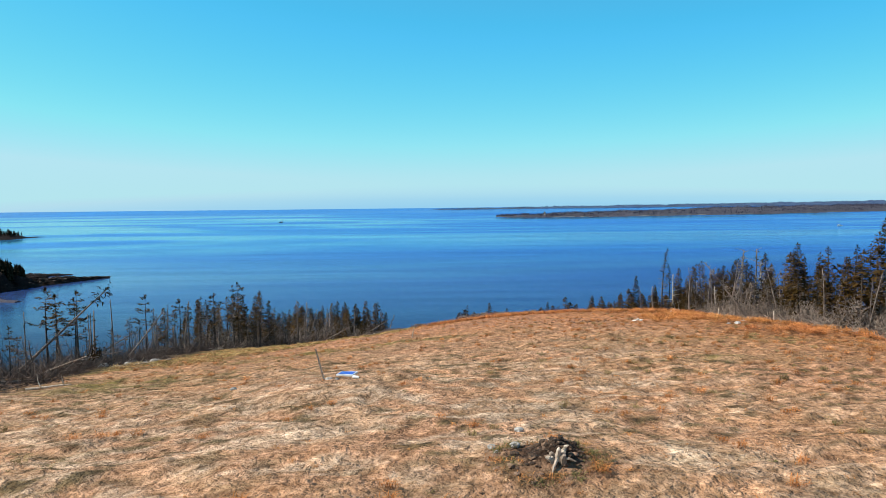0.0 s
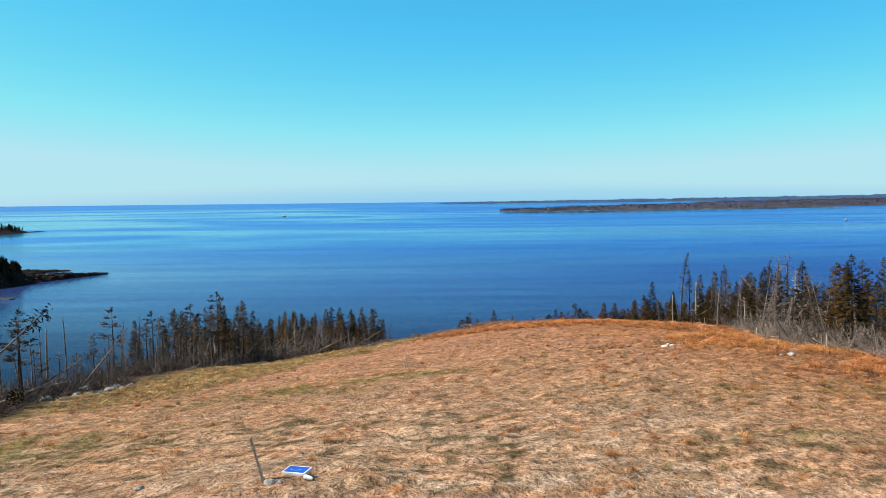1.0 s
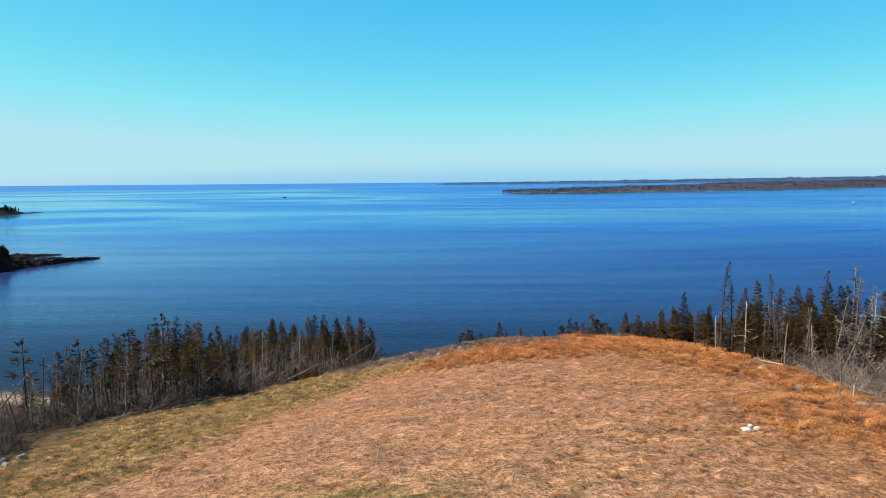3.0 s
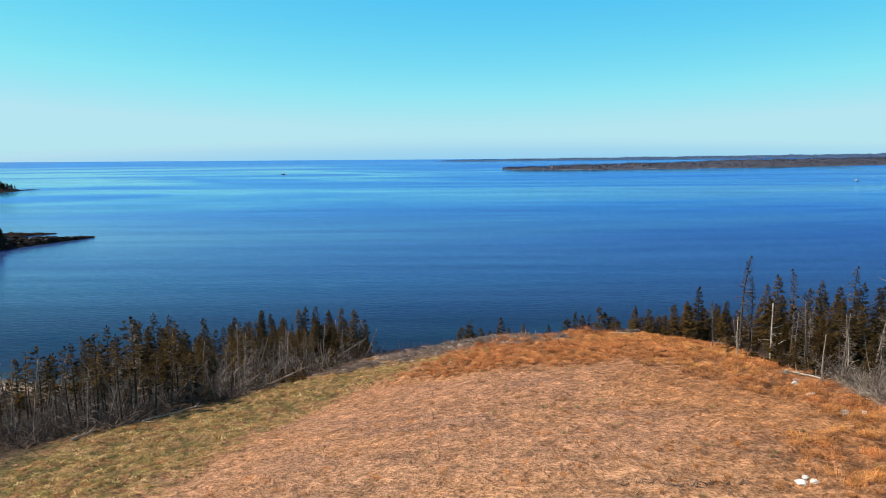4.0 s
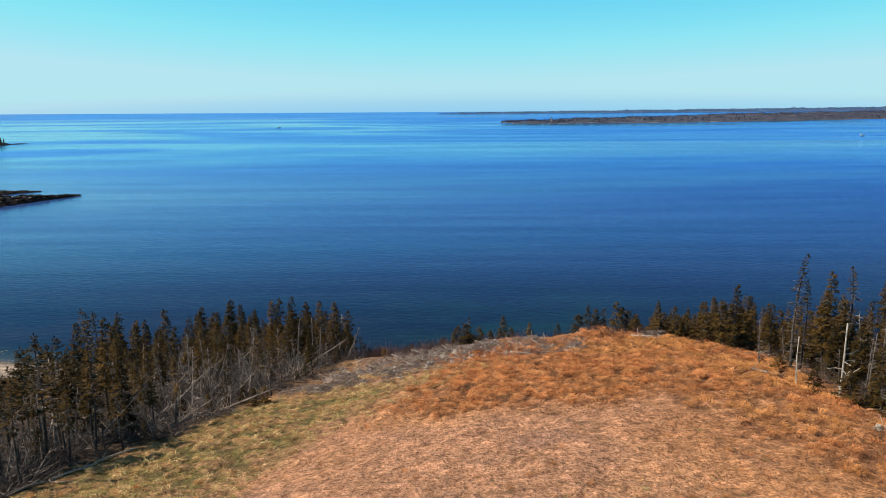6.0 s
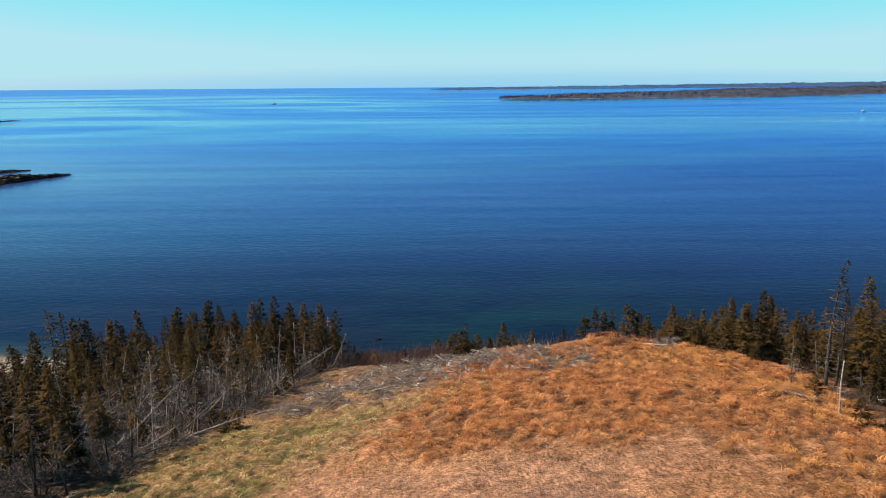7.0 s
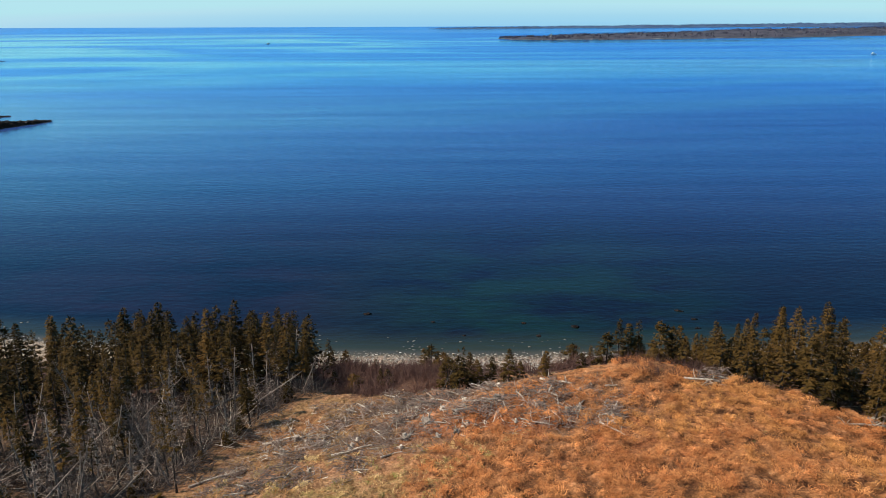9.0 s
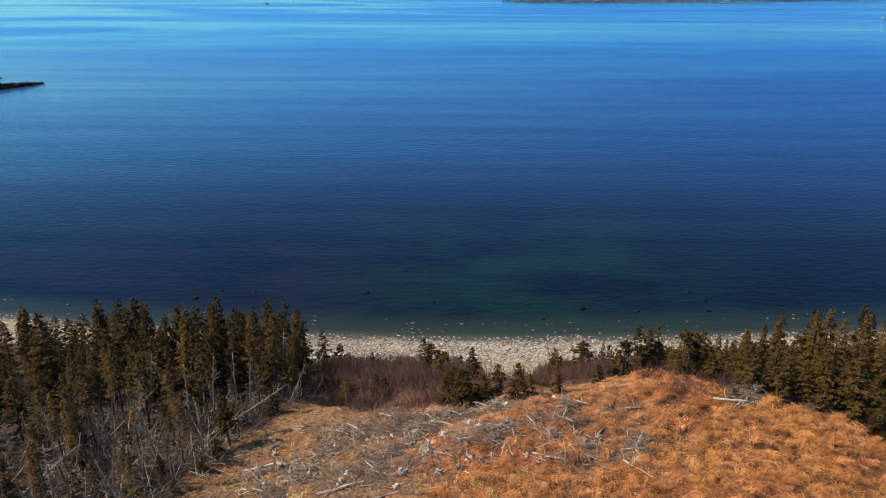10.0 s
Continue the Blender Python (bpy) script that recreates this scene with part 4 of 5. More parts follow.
# the storm-broken edge of the western wood
for kind, x, y, top in (("flag", -34.9, 87.8, 44.0), ("flag", -26.6, 96.7, 44.3), ("thin", -24.5, 99.6, 43.0), ("flag", -32.6, 92.5, 42.8), ("thin", -31.7, 93.6, 42.1), ("thin", -29.1, 90.6, 43.4), ("flag", -29.2, 95.4, 43.1), ("thin", -27.4, 95.0, 42.8),
                        ("thin", -26.7, 99.0, 42.6), ("tall", -27.1, 102.0, 42.0), ("tall", -25.2, 101.0, 42.2), ("thin", -27.0, 91.0, 42.4), ("thin", -28.0, 94.0, 42.0), ("thin", -29.6, 98.0, 41.8), ("thin", -25.4, 97.2, 41.2), ("cone", -24.2, 104.0, 41.0), ("thin", -30.6, 96.4, 42.2), ("snag", -33.0, 89.0, 41.6), ("snag", -28.4, 87.0, 41.0), ("thin", -25.6, 94.0, 41.0), ("snag", -28.4, 101.5, 41.6),
                        ("flag", -30.8, 58.0, 48.3), ("flag", -32.3, 62.0, 47.4), ("flag", -32.3, 66.0, 47.1), ("flag", -33.0, 66.8, 46.4), ("flag", -28.1, 48.0, 47.0), ("snag", -31.5, 56.0, 46.8), ("flag", -29.8, 52.0, 45.6), ("pole", -31.9, 72.0, 45.6), ("pole", -34.6, 74.0, 44.2), ("snag", -32.3, 84.0, 42.4), ("snag", -32.8, 85.0, 42.0), ("pole", -33.4, 71.0, 44.4), ("pole", -30.4, 64.0, 45.4), ("flag", -33.6, 70.0, 43.2), ("flag", -34.4, 79.0, 41.0)):
    reach_up(kind, x, y, top, 0, W)
# the dark block of the western wood above the shore
for kind, x, y, top in (("tall", -12.5, 140.5, 35.6), ("tall", -14.0, 139.0, 36.2), ("tall", -16.3, 141.6, 35.3), ("tall", -18.8, 145.0, 35.2), ("tall", -19.7, 141.8, 35.8), ("cone", -21.0, 142.0, 35.4), ("tall", -23.6, 144.2, 33.7), ("cone", -25.9, 144.7, 34.1), ("tall", -26.6, 143.0, 34.9), ("cone", -27.2, 147.0, 34.2), ("tall", -30.6, 149.1, 31.9), ("tall", -33.9, 152.2, 30.9), ("cone", -36.0, 144.8, 33.5), ("tall", -40.4, 149.0, 30.9), ("thin", -47.4, 144.7, 33.7), ("thin", -47.2, 148.0, 32.3), ("cone", -46.4, 149.7, 31.0), ("cone", -44.3, 149.0, 30.9), ("cone", -45.3, 158.5, 28.0), ("tall", -38.4, 126.4, 37.2), ("tall", -34.8, 126.8, 36.6), ("thin", -35.1, 133.8, 34.6), ("tall", -32.0, 121.4, 37.2), ("cone", -46.0, 160.0, 26.8), ("cone", -43.4, 158.0, 27.2), ("cone", -32.3, 150.0, 32.4), ("tall", -29.8, 148.0, 32.3), ("tall", -15.2, 137.4, 34.8), ("thin", -13.2, 137.8, 34.6), ("tall", -17.6, 138.6, 34.4), ("tall", -22.2, 139.4, 34.6), ("thin", -24.4, 139.0, 34.0), ("snag", -11.9, 139.2, 34.4), ("cone", -11.2, 143.0, 31.6), ("flag", -9.4, 141.5, 30.6), ("young", -8.0, 139.5, 29.8), ("young", -6.2, 140.6, 28.8), ("young", -3.4, 139.8, 29.8), ("young", -1.4, 140.4, 29.4)):
    reach_up(kind, x, y, top, 0, W)
# singly on the brow and along the eastern end of the field
for kind, x, y, top, tilt in (("flag", 2.7, 130.4, 36.3, 24), ("bush", 4.1, 129.8, 35.7, 0), ("bush", 5.6, 130.4, 35.2, 0), ("bush", 3.2, 131.2, 35.0, 0), ("bush", 6.8, 131.0, 34.6, 0), ("young", 8.2, 128.8, 36.9, 0), ("young", 9.2, 129.6, 35.4, 0), ("young", 11.3, 130.1, 35.8, 0), ("young", 14.8, 131.6, 35.2, 0),
                              ("tall", 19.6, 137.9, 35.8, 0), ("young", 18.2, 136.8, 34.8, 0), ("young", 20.6, 138.6, 34.9, 0), ("thin", 22.2, 139.9, 34.8, 0), ("young", 21.6, 138.8, 33.6, 0), ("young", 23.3, 136.0, 35.8, 0), ("young", 26.5, 141.5, 33.4, 0), ("young", 25.0, 135.6, 34.6, 0), ("cone", 26.8, 133.4, 37.4, 0), ("bush", 25.4, 132.6, 34.0, 0), ("cone", 31.8, 122.4, 42.0, 0), ("cone", 30.8, 128.8, 38.5, 0), ("bush", 29.2, 130.4, 36.6, 0), ("young", 29.8, 129.2, 36.9, 0), ("young", 28.4, 131.4, 36.2, 0), ("young", 32.2, 127.0, 38.4, 0), ("young", 33.4, 125.0, 38.6, 0), ("cone", 34.6, 121.6, 40.2, 0), ("tall", 33.8, 118.6, 41.0, 0),
                              ("thin", 33.4, 112.9, 47.0, 5), ("thin", 34.2, 113.6, 44.6, 0), ("bone", 30.8, 100.1, 44.6, 0), ("thin", 40.8, 118.6, 44.7, 0), ("cone", 40.7, 121.4, 43.5, 0), ("tall", 44.3, 117.8, 43.5, 0), ("thin", 45.3, 112.1, 46.0, 0), ("snag", 43.1, 103.5, 47.6, 0), ("cone", 38.0, 114.0, 42.6, 0), ("cone", 36.0, 110.0, 42.8, 0), ("tall", 35.4, 111.6, 44.2, 0), ("cone", 34.2, 107.6, 42.4, 0), ("cone", 33.6, 103.4, 42.2, 0), ("cone", 35.0, 99.6, 43.4, 0), ("cone", 37.2, 101.4, 44.4, 0), ("tall", 39.2, 104.6, 45.2, 0), ("cone", 33.8, 95.6, 43.4, 0), ("cone", 37.0, 96.4, 45.0, 0), ("cone", 35.2, 105.4, 43.2, 0), ("cone", 38.4, 107.0, 43.8, 0), ("tall", 41.4, 108.4, 44.2, 0), ("cone", 36.4, 116.6, 40.8, 0),
                              ("bone", 29.0, 103.1, 42.6, 0), ("snag", 29.6, 111.4, 41.6, -4), ("pole", 29.3, 90.4, 42.1, 0), ("pole", 27.9, 85.0, 45.4, 3), ("pole", 27.3, 75.4, 45.3, 0), ("pole", 26.0, 66.8, 45.5, 0), ("pole", 24.6, 59.8, 46.0, 0), ("snag", 29.4, 58.0, 49.2, 0), ("snag", 34.9, 87.4, 48.6, 0), ("bush", 29.6, 101.6, 40.6, 0), ("bush", 30.4, 98.2, 41.6, 0), ("bush", 31.4, 96.0, 42.4, 0), ("bush", 30.6, 109.6, 39.0, 0), ("bush", 31.2, 92.6, 42.8, 0), ("bush", 23.9, 127.4, 35.6, 0), ("cone", 37.4, 143.6, 34.6, 0), ("cone", 35.6, 139.6, 36.2, 0), ("cone", 37.7, 149.2, 31.6, 0), ("tall", 42.0, 143.5, 35.2, 0), ("cone", 33.0, 141.4, 34.2, 0), ("cone", 39.8, 139.0, 36.4, 0), ("cone", 31.2, 143.0, 32.8, 0), ("cone", 34.4, 146.4, 31.6, 0), ("cone", 28.6, 141.0, 32.8, 0), ("cone", 30.2, 146.6, 30.4, 0), ("cone", 24.4, 143.0, 31.0, 0), ("cone", 40.6, 146.0, 33.6, 0), ("bush", 1.6, 150.0, 27.6, 0), ("bush", 2.8, 149.0, 27.2, 0), ("bush", 18.4, 154.3, 25.8, 0), ("cone", 20.2, 153.0, 26.2, 0), ("young", -9.5, 160.0, 22.4, 0), ("young", -6.0, 163.0, 19.8, 0), ("young", -2.0, 155.0, 22.8, 0), ("bush", 5.6, 139.0, 31.4, 0), ("bush", 3.6, 137.0, 32.2, 0), ("bush", 7.4, 137.6, 32.0, 0), ("young", 14.2, 150.0, 26.0, 0), ("young", -7.6, 148.0, 26.2, 0), ("cone", -9.8, 151.0, 26.6, 0), ("bush", -5.8, 138.0, 30.2, 0), ("bush", -2.6, 137.2, 31.0, 0)):
    reach_up(kind, x, y, top, tilt, E if x > 26 else B)
# western wood: sparse and storm-broken near the start, then closing up along the bluff
scatter(3, west(34, 50, 6, 16), (("flag", 1),), 3.0, W, 0.6, 0.8)
scatter(30, west(34, 84, 2.5, 20), (("pole", 2), ("snag", 4)), 1.5, W, 0.35, 0.75)
scatter(32, west(85, 106, 1.2, 14), (("tall", 1), ("thin", 5), ("snag", 4)), 1.2, W, 0.62, 0.82)
deep_wood("spruce_wood", 16, west(106, 128, 10, 27), 1.5, 0.52, 0.70, "thin spruces among the blown-down trees", BARE)
deep_wood("spruce_wood", 20, west(128, 142, 8, 27), 1.5, 0.70, 0.86, "thin grey-twigged spruces of the western wood", BARE)
deep_wood("spruce_wood", 40, west(136, 152, 3.0, 20), 1.5, 0.70, 0.86, "close-standing dark spruces of the western wood")
scatter(100, west(84, 138, 2.0, 22), (("snag", 12), ("pole", 2)), 1.1, W, 0.45, 0.8)
scatter(26, west(98, 134, 1.0, 16), (("young", 1), ("bush", 1)), 1.5, W, 0.4, 0.75)
scatter(24, west(100, 126, 3, 18), (("thin", 3), ("flag", 2), ("tall", 1)), 1.3, W, 0.42, 0.62)
scatter(30, west(114, 137, 1.0, 10), (("thin", 4), ("snag", 3), ("tall", 2)), 1.2, W, 0.5, 0.68)
plant("bush", -14.6, 111.2, 0.62, 0, W)
plant("bush", -15.6, 111.0, 0.5, 0, W)
# eastern wood
scatter(10, east(40, 92, 4, 12), (("tall", 4), ("thin", 3), ("cone", 3)), 1.8, E, 0.66, 0.9)
deep_wood("spruce_wood", 28, east(40, 92, 4, 14), 1.8, 0.6, 0.85, "dark spruces behind the dead edge of the wood", BARE)
scatter(56, east(40, 98, 1.5, 12), (("snag", 7), ("white", 1), ("pole", 1)), 1.4, E, 0.5, 0.95)
scatter(24, east(48, 98, 3.0, 12), (("young", 2), ("cone", 3)), 1.5, E, 0.55, 0.9)
scatter(14, east(84, 103, 3.0, 12), (("tall", 3), ("cone", 5), ("thin", 3)), 1.7, E, 0.70, 0.9)
scatter(8, east(103, 122, 4.5, 16), (("cone", 5), ("thin", 3)), 1.7, E, 0.6, 0.8)
scatter(20, east(88, 120, 1.0, 7), (("snag", 5), ("young", 3)), 1.4, E, 0.4, 0.75)
scatter(12, lambda: (pick.uniform(20, 30), pick.uniform(136.5, 144)), (("young", 1),), 1.4, E, 0.8, 1.1)
scatter(10, lambda: (pick.uniform(32, 42), pick.uniform(125, 136)), (("young", 1), ("cone", 1)), 1.5, E, 0.5, 0.75)
deep_wood("spruce_wood", 18, east(124, 148, 14, 36), 1.7, 0.5, 0.72, "dense spruces at the end of the brow")
scatter(9, lambda: (pick.uniform(-4, 22), pick.uniform(146, 180)), (("young", 5),), 2.6, B, 0.8, 1.3)
deep_wood("spruce_wood", 165, lambda: (pick.uniform(-68, -13), pick.uniform(141, 172)) if pick.random() < 0.8 else west(112, 138, 14, 32)(), 1.7, 0.72, 0.95, "dense dark spruce wood on the bluff")
deep_wood("spruce_wood", 46, east(110, 136, 2.0, 11), 1.5, 0.7, 1.05, "low olive-green spruces along the field's end", LOW)
deep_wood("spruce_wood", 55, east(84, 124, 3, 12), 1.4, 0.85, 1.35, "low olive-green spruces behind the tussock field", LOW)
deep_wood("spruce_wood", 30, east(96, 124, 6, 18), 1.6, 0.55, 0.76, "olive-green spruces behind the brow")
deep_wood("spruce_wood", 34, east(46, 100, 4, 12), 1.6, 0.55, 0.9, "olive-green spruces behind the dead edge of the wood")
deep_wood("spruce_wood", 48, east(34, 100, 9, 30), 2.0, 0.8, 1.05, "dense olive-green spruce wood")
deep_wood("spruce_wood", 36, east(100, 126, 10, 42), 2.0, 0.95, 1.35, "dense lower spruces above the shore", LOW)
deep_wood("spruce_wood", 80, east(136, 176, 6, 50), 2.0, 0.75, 1.05, "dense olive-green spruces down to the shore", LOW)

deep_wood("spruce_wood", 70, lambda: (pick.uniform(27, 82), pick.uniform(158, 189)), 2.2, 0.6, 0.95, "dense low spruces along the top of the beach", LOW)


def lying_tree(seed):
    """A wind-thrown dead tree that leans on its neighbours."""
    return snag(seed, 7.5, 0.0, 34, 0.9)


leaner = tagged(snag(61, 9.5, 0.0, 26, 0.8, False, 0.2, True), "leaning dead tree with a last green tuft", "dead tree")
originals.append(leaner)
for x, y, tilt, turn, size in ((-33.0, 57, 47, 102, 1.0), (-33, 66, 62, 120, 0.7), (-28, 50, 70, 80, 0.6)):
    copy_thing(leaner, pose(x, y, ground_z(x, y), 0, 0, turn) @ pose(0, 0, 0, tilt, 0, 0) @ Matrix.Diagonal((size, size, size, 1)))
fallen = [tagged(lying_tree(s), "wind-thrown dead tree leaning in the brush", "dead tree") for s in (71, 72)] + [tagged(snag(74, 4.2, 0.1, 60, 1.9, False), "bleached dead treetop with forked limbs on the ground", "dead tree")]
originals += fallen
for i in range(96):
    x, y = west(99, 131, 2.0, 18)() if i < 52 else (west(36, 80, 1, 14)() if i < 64 else east(54, 92, 1.2, 6)())
    m = pose(x, y, ground_z(x, y) + 0.1, 0, 0, pick.gauss(95, 60) if i < 64 else pick.uniform(0, 360)) @ pose(0, 0, 0, pick.uniform(42, 82), 0, 0)
    s = pick.uniform(0.5, 0.95)
    tagged(copy_thing(pick.choice(fallen[:2]) if i < 64 else fallen[2], m @ Matrix.Diagonal((s, s, s, 1))), group="fallen trees")
for ob in originals:
    for o in (*ob.children_recursive, ob):
        bpy.data.objects.remove(o)


# ---- brush, shrubs and slash ----
def sticks(name, spots, mat, label, category, seed, count, low, high, lie, thick, kind="stuff"):
    """A tangle of thin dry stems round the given spots (x, y, radius), one object. lie: 0 upright, 1 flat."""
    rs = np.random.RandomState(seed)
    s = np.array(spots, float)
    n = len(s) * count
    c = np.repeat(s, count, 0)
    w, d = rs.rand(n) * 6.283, np.sqrt(rs.rand(n)) * c[:, 2]
    x, y = c[:, 0] + d * np.cos(w), c[:, 1] + d * np.sin(w)
    z = land(x, y) + rs.rand(n) * 0.25 * lie * np.minimum(c[:, 2], 1.5)
    ln = low + (high - low) * rs.rand(n) ** 1.5
    az, el = rs.rand(n) * 6.283, np.radians(np.clip(90 - lie * 80 + rs.randn(n) * 26, -8, 88))
    way = np.stack([np.cos(az) * np.cos(el), np.sin(az) * np.cos(el), np.sin(el)], 1)
    p0 = np.stack([x, y, z], 1)
    p2 = p0 + (way + rs.randn(n, 3) * 0.12) * ln[:, None]
    r = thick * (0.5 + rs.rand(n))
    side = np.cross(way, rs.randn(n, 3))
    side /= np.linalg.norm(side, axis=1)[:, None]
    up = np.cross(way, side)
    ring = [np.cos(k * 2.094) * side + np.sin(k * 2.094) * up for k in range(3)]
    v = np.stack([p0 + ring[k] * r[:, None] for k in range(3)] + [p2 + ring[k] * (0.3 * r)[:, None] for k in range(3)], 1)
    f = np.array([(a * 3 + k, a * 3 + (k + 1) % 3, a * 3 + 3 + (k + 1) % 3, a * 3 + 3 + k) for a in range(1) for k in range(3)])
    ob = rapid(name, v.reshape(-1, 3), (np.arange(n)[:, None, None] * 6 + f[None]).reshape(-1, 4), mat)
    return tagged(ob, label, category, kind=kind)


def spots_from(where, count, low, high):
    return [(*where(), pick.uniform(low, high)) for _ in range(count)]


def on_bluff():
    """A place on the bluff, outside its gully."""
    while True:
        x, y = pick.uniform(-12, 24), pick.uniform(130, 186)
        if y < bluff_rim(x) + 1:
            continue
        if y < 143 or abs(x - 9.8 - 0.106 * (y - 150)) > 3.4:
            return x, y


sticks("dead_brush", spots_from(west(30, 84, 0.8, 15), 110, 0.8, 1.8), TWIG, "grey tangle of dead branches under the trees", "brush", 1, 80, 0.6, 2.4, 0.82, 0.020)
sticks("dead_brush", spots_from(west(84, 138, 0.6, 22), 330, 0.9, 1.9), TWIG, "grey-brown tangle of dead branches under the wood", "brush", 2, 55, 0.6, 2.6, 0.86, 0.022)
sticks("dead_brush", spots_from(west(86, 136, 1.0, 14), 90, 0.8, 1.8), DEADWOOD, "pale broken branches in the brush", "brush", 12, 12, 0.8, 3.2, 0.84, 0.024)
sticks("dead_brush", spots_from(east(40, 96, 0.8, 9), 100, 0.8, 1.8), GREYWOOD, "grey tangle of dead branches at the wood's edge", "brush", 3, 70, 0.6, 2.6, 0.84, 0.024)
sticks("dead_brush", spots_from(east(52, 92, 0.3, 6), 40, 0.7, 1.6), DEADWOOD, "bleached broken limbs heaped at the wood's edge", "brush", 13, 20, 0.5, 1.9, 0.84, 0.024)
sticks("dead_brush", spots_from(east(96, 124, 1.0, 14), 60, 0.7, 1.5), TWIG, "grey twigs under the spruces", "brush", 6, 80, 0.5, 1.8, 0.5, 0.013)
sticks("bare_shrubs", spots_from(on_bluff, 330, 0.9, 1.9), SHRUB, "leafless red-brown shrubs on the bluff", "shrubs", 4, 95, 0.6, 2.0, 0.36, 0.015)
sticks("bare_shrubs", spots_from(lambda: (pick.uniform(18, 34), pick.uniform(127, 140)), 34, 0.6, 1.2), SHRUB, "pale leafless shrubs at the field's end", "shrubs", 5, 90, 0.4, 1.2, 0.25, 0.010)
sticks("slash_litter", spots_from(lambda: (pick.uniform(-13, 16), pick.uniform(116.5, 129)), 90, 0.7, 1.6), SLASH, "dry grey twigs littering the brow", "brush", 7, 60, 0.15, 0.75, 0.97, 0.016)
sticks("slash_litter", spots_from(lambda: (pick.uniform(-13, 2), pick.uniform(112.5, 120)), 26, 0.6, 1.4), SLASH, "grey twigs spread along the field's edge", "brush", 14, 60, 0.15, 0.75, 0.97, 0.016)
sticks("slash_litter", spots_from(lambda: (pick.uniform(-13, 12), pick.uniform(118, 128)), 44, 0.8, 1.8), DEADWOOD, "pale broken branches littering the brow", "brush", 8, 14, 0.2, 0.8, 0.95, 0.034)
sticks("dry_litter", [(8.6 + 0.55 * k, 63.6 - 0.06 * k + 0.2 * math.sin(k), 0.22) for k in range(10)], TWIG, "strip of dead branches lying in the turf", "brush", 9, 9, 0.2, 0.7, 1.0, 0.016)


# ---- logs, stumps and slash on the brow of the field ----
def log(seed, length, r0, mat, label, stubs=4, kink=0.06):
    """A lying trunk, sawn or broken, with branch stubs; it lies along x."""
    r = random.Random(seed)
    s = Shape()
    n = 7
    pts = [Vector((length * (k / (n - 1) - 0.5), kink * length * 0.3 * math.sin(k * 1.1 + seed), r0 * 0.7 + 0.02 * r.random())) for k in range(n)]
    s.tube(pts, [r0 * (1 - 0.5 * k / (n - 1)) * r.uniform(0.9, 1.1) for k in range(n)], 8)
    root = part("log", s, mat, smooth=False)
    tagged(root, label, "log")
    for i in range(stubs):
        b = Shape()
        a = pts[r.randrange(1, n - 1)]
        w = r.uniform(0.2, 2.9)
        d = Vector((r.uniform(-0.5, 0.5), math.cos(w), abs(math.sin(w)))) * r.uniform(0.25, 0.8)
        b.tube([a, a + d * 0.5, a + d + Vector((r.uniform(-.15, .15), 0, r.uniform(-.1, .1)))], [r0 * 0.35, r0 * 0.25, r0 * 0.1], 5)
        part("branch_stub", b, mat, root)
    return root


def stump(seed, size, roots, mat, label):
    """An upturned or standing stump with a fan of broken roots."""
    r = random.Random(seed)
    s = Shape()
    s.tube([(0, 0, -0.2), (0.02, 0, 0.18 * size), (0.06, 0.03, 0.5 * size)], [0.30 * size, 0.24 * size, 0.19 * size], 9)
    root = part("stump", s, mat)
    tagged(root, label, "stump")
    for i in range(roots):
        w = 6.283 * i / roots + r.uniform(-0.3, 0.3)
        b = Shape()
        d = Vector((math.cos(w), math.sin(w), 0))
        ln = size * r.uniform(0.55, 1.15)
        b.tube([d * 0.15 * size + Vector((0, 0, 0.12 * size)), d * ln * 0.55 + Vector((0, 0, r.uniform(0.02, 0.32) * size)), d * ln + Vector((r.uniform(-.2, .2), r.uniform(-.2, .2), r.uniform(0.0, 0.5))) * size], [0.10 * size, 0.065 * size, 0.02 * size], 5)
        part("root", b, mat, root)
    return root


def slash_pile(seed, wide, count):
    """A heap of cut branches: many crossed grey sticks over a few thick limbs."""
    r = random.Random(seed)
    root = new("slash_pile")
    s = Shape()
    for i in range(count):
        w, d = r.uniform(0, 6.3), wide * r.random() ** 0.7
        p = Vector((d * math.cos(w) * 1.4, d * math.sin(w) * 0.8, r.uniform(0.0, 0.55) * (1 - d / wide) + 0.05))
        a, ln = r.uniform(0, 6.3), r.uniform(0.3, 1.05)
        v = Vector((math.cos(a), math.sin(a), r.gauss(0.12, 0.3))) * ln
        k = r.uniform(0.012, 0.040)
        s.tube([p - v * 0.5, p + Vector((r.uniform(-.1, .1), r.uniform(-.1, .1), r.uniform(-.05, .1))), p + v * 0.5], [k, k * 0.8, k * 0.3], 4, False)
    tagged(part("brushwood", s, SLASH, root), kind="stuff")
    for i in range(5):
        b = Shape()
        w, a = r.uniform(0, 6.3), r.uniform(0, 6.3)
        p = Vector((wide * 0.6 * math.cos(w), wide * 0.4 * math.sin(w), 0.15))
        v = Vector((math.cos(a), math.sin(a), r.uniform(-0.05, 0.3))) * r.uniform(0.8, 1.8)
        b.tube([p - v * 0.5, p + Vector((0, 0, 0.06)), p + v * 0.5], [0.06, 0.05, 0.03], 6)
        part("limb", b, PALEWOOD if i < 2 else DEADWOOD, root)
    return tagged(root, "heap of dry grey cut branches on the brow", "brush pile", "slash piles")


def lay(ob, x, y, turn, size=1.0, lift=0.0, pitch=0.0):
    m = pose(x, y, ground_z(x, y) + lift, 0, pitch, turn) @ Matrix.Diagonal((size, size, size, 1))
    return copy_thing(ob, m)


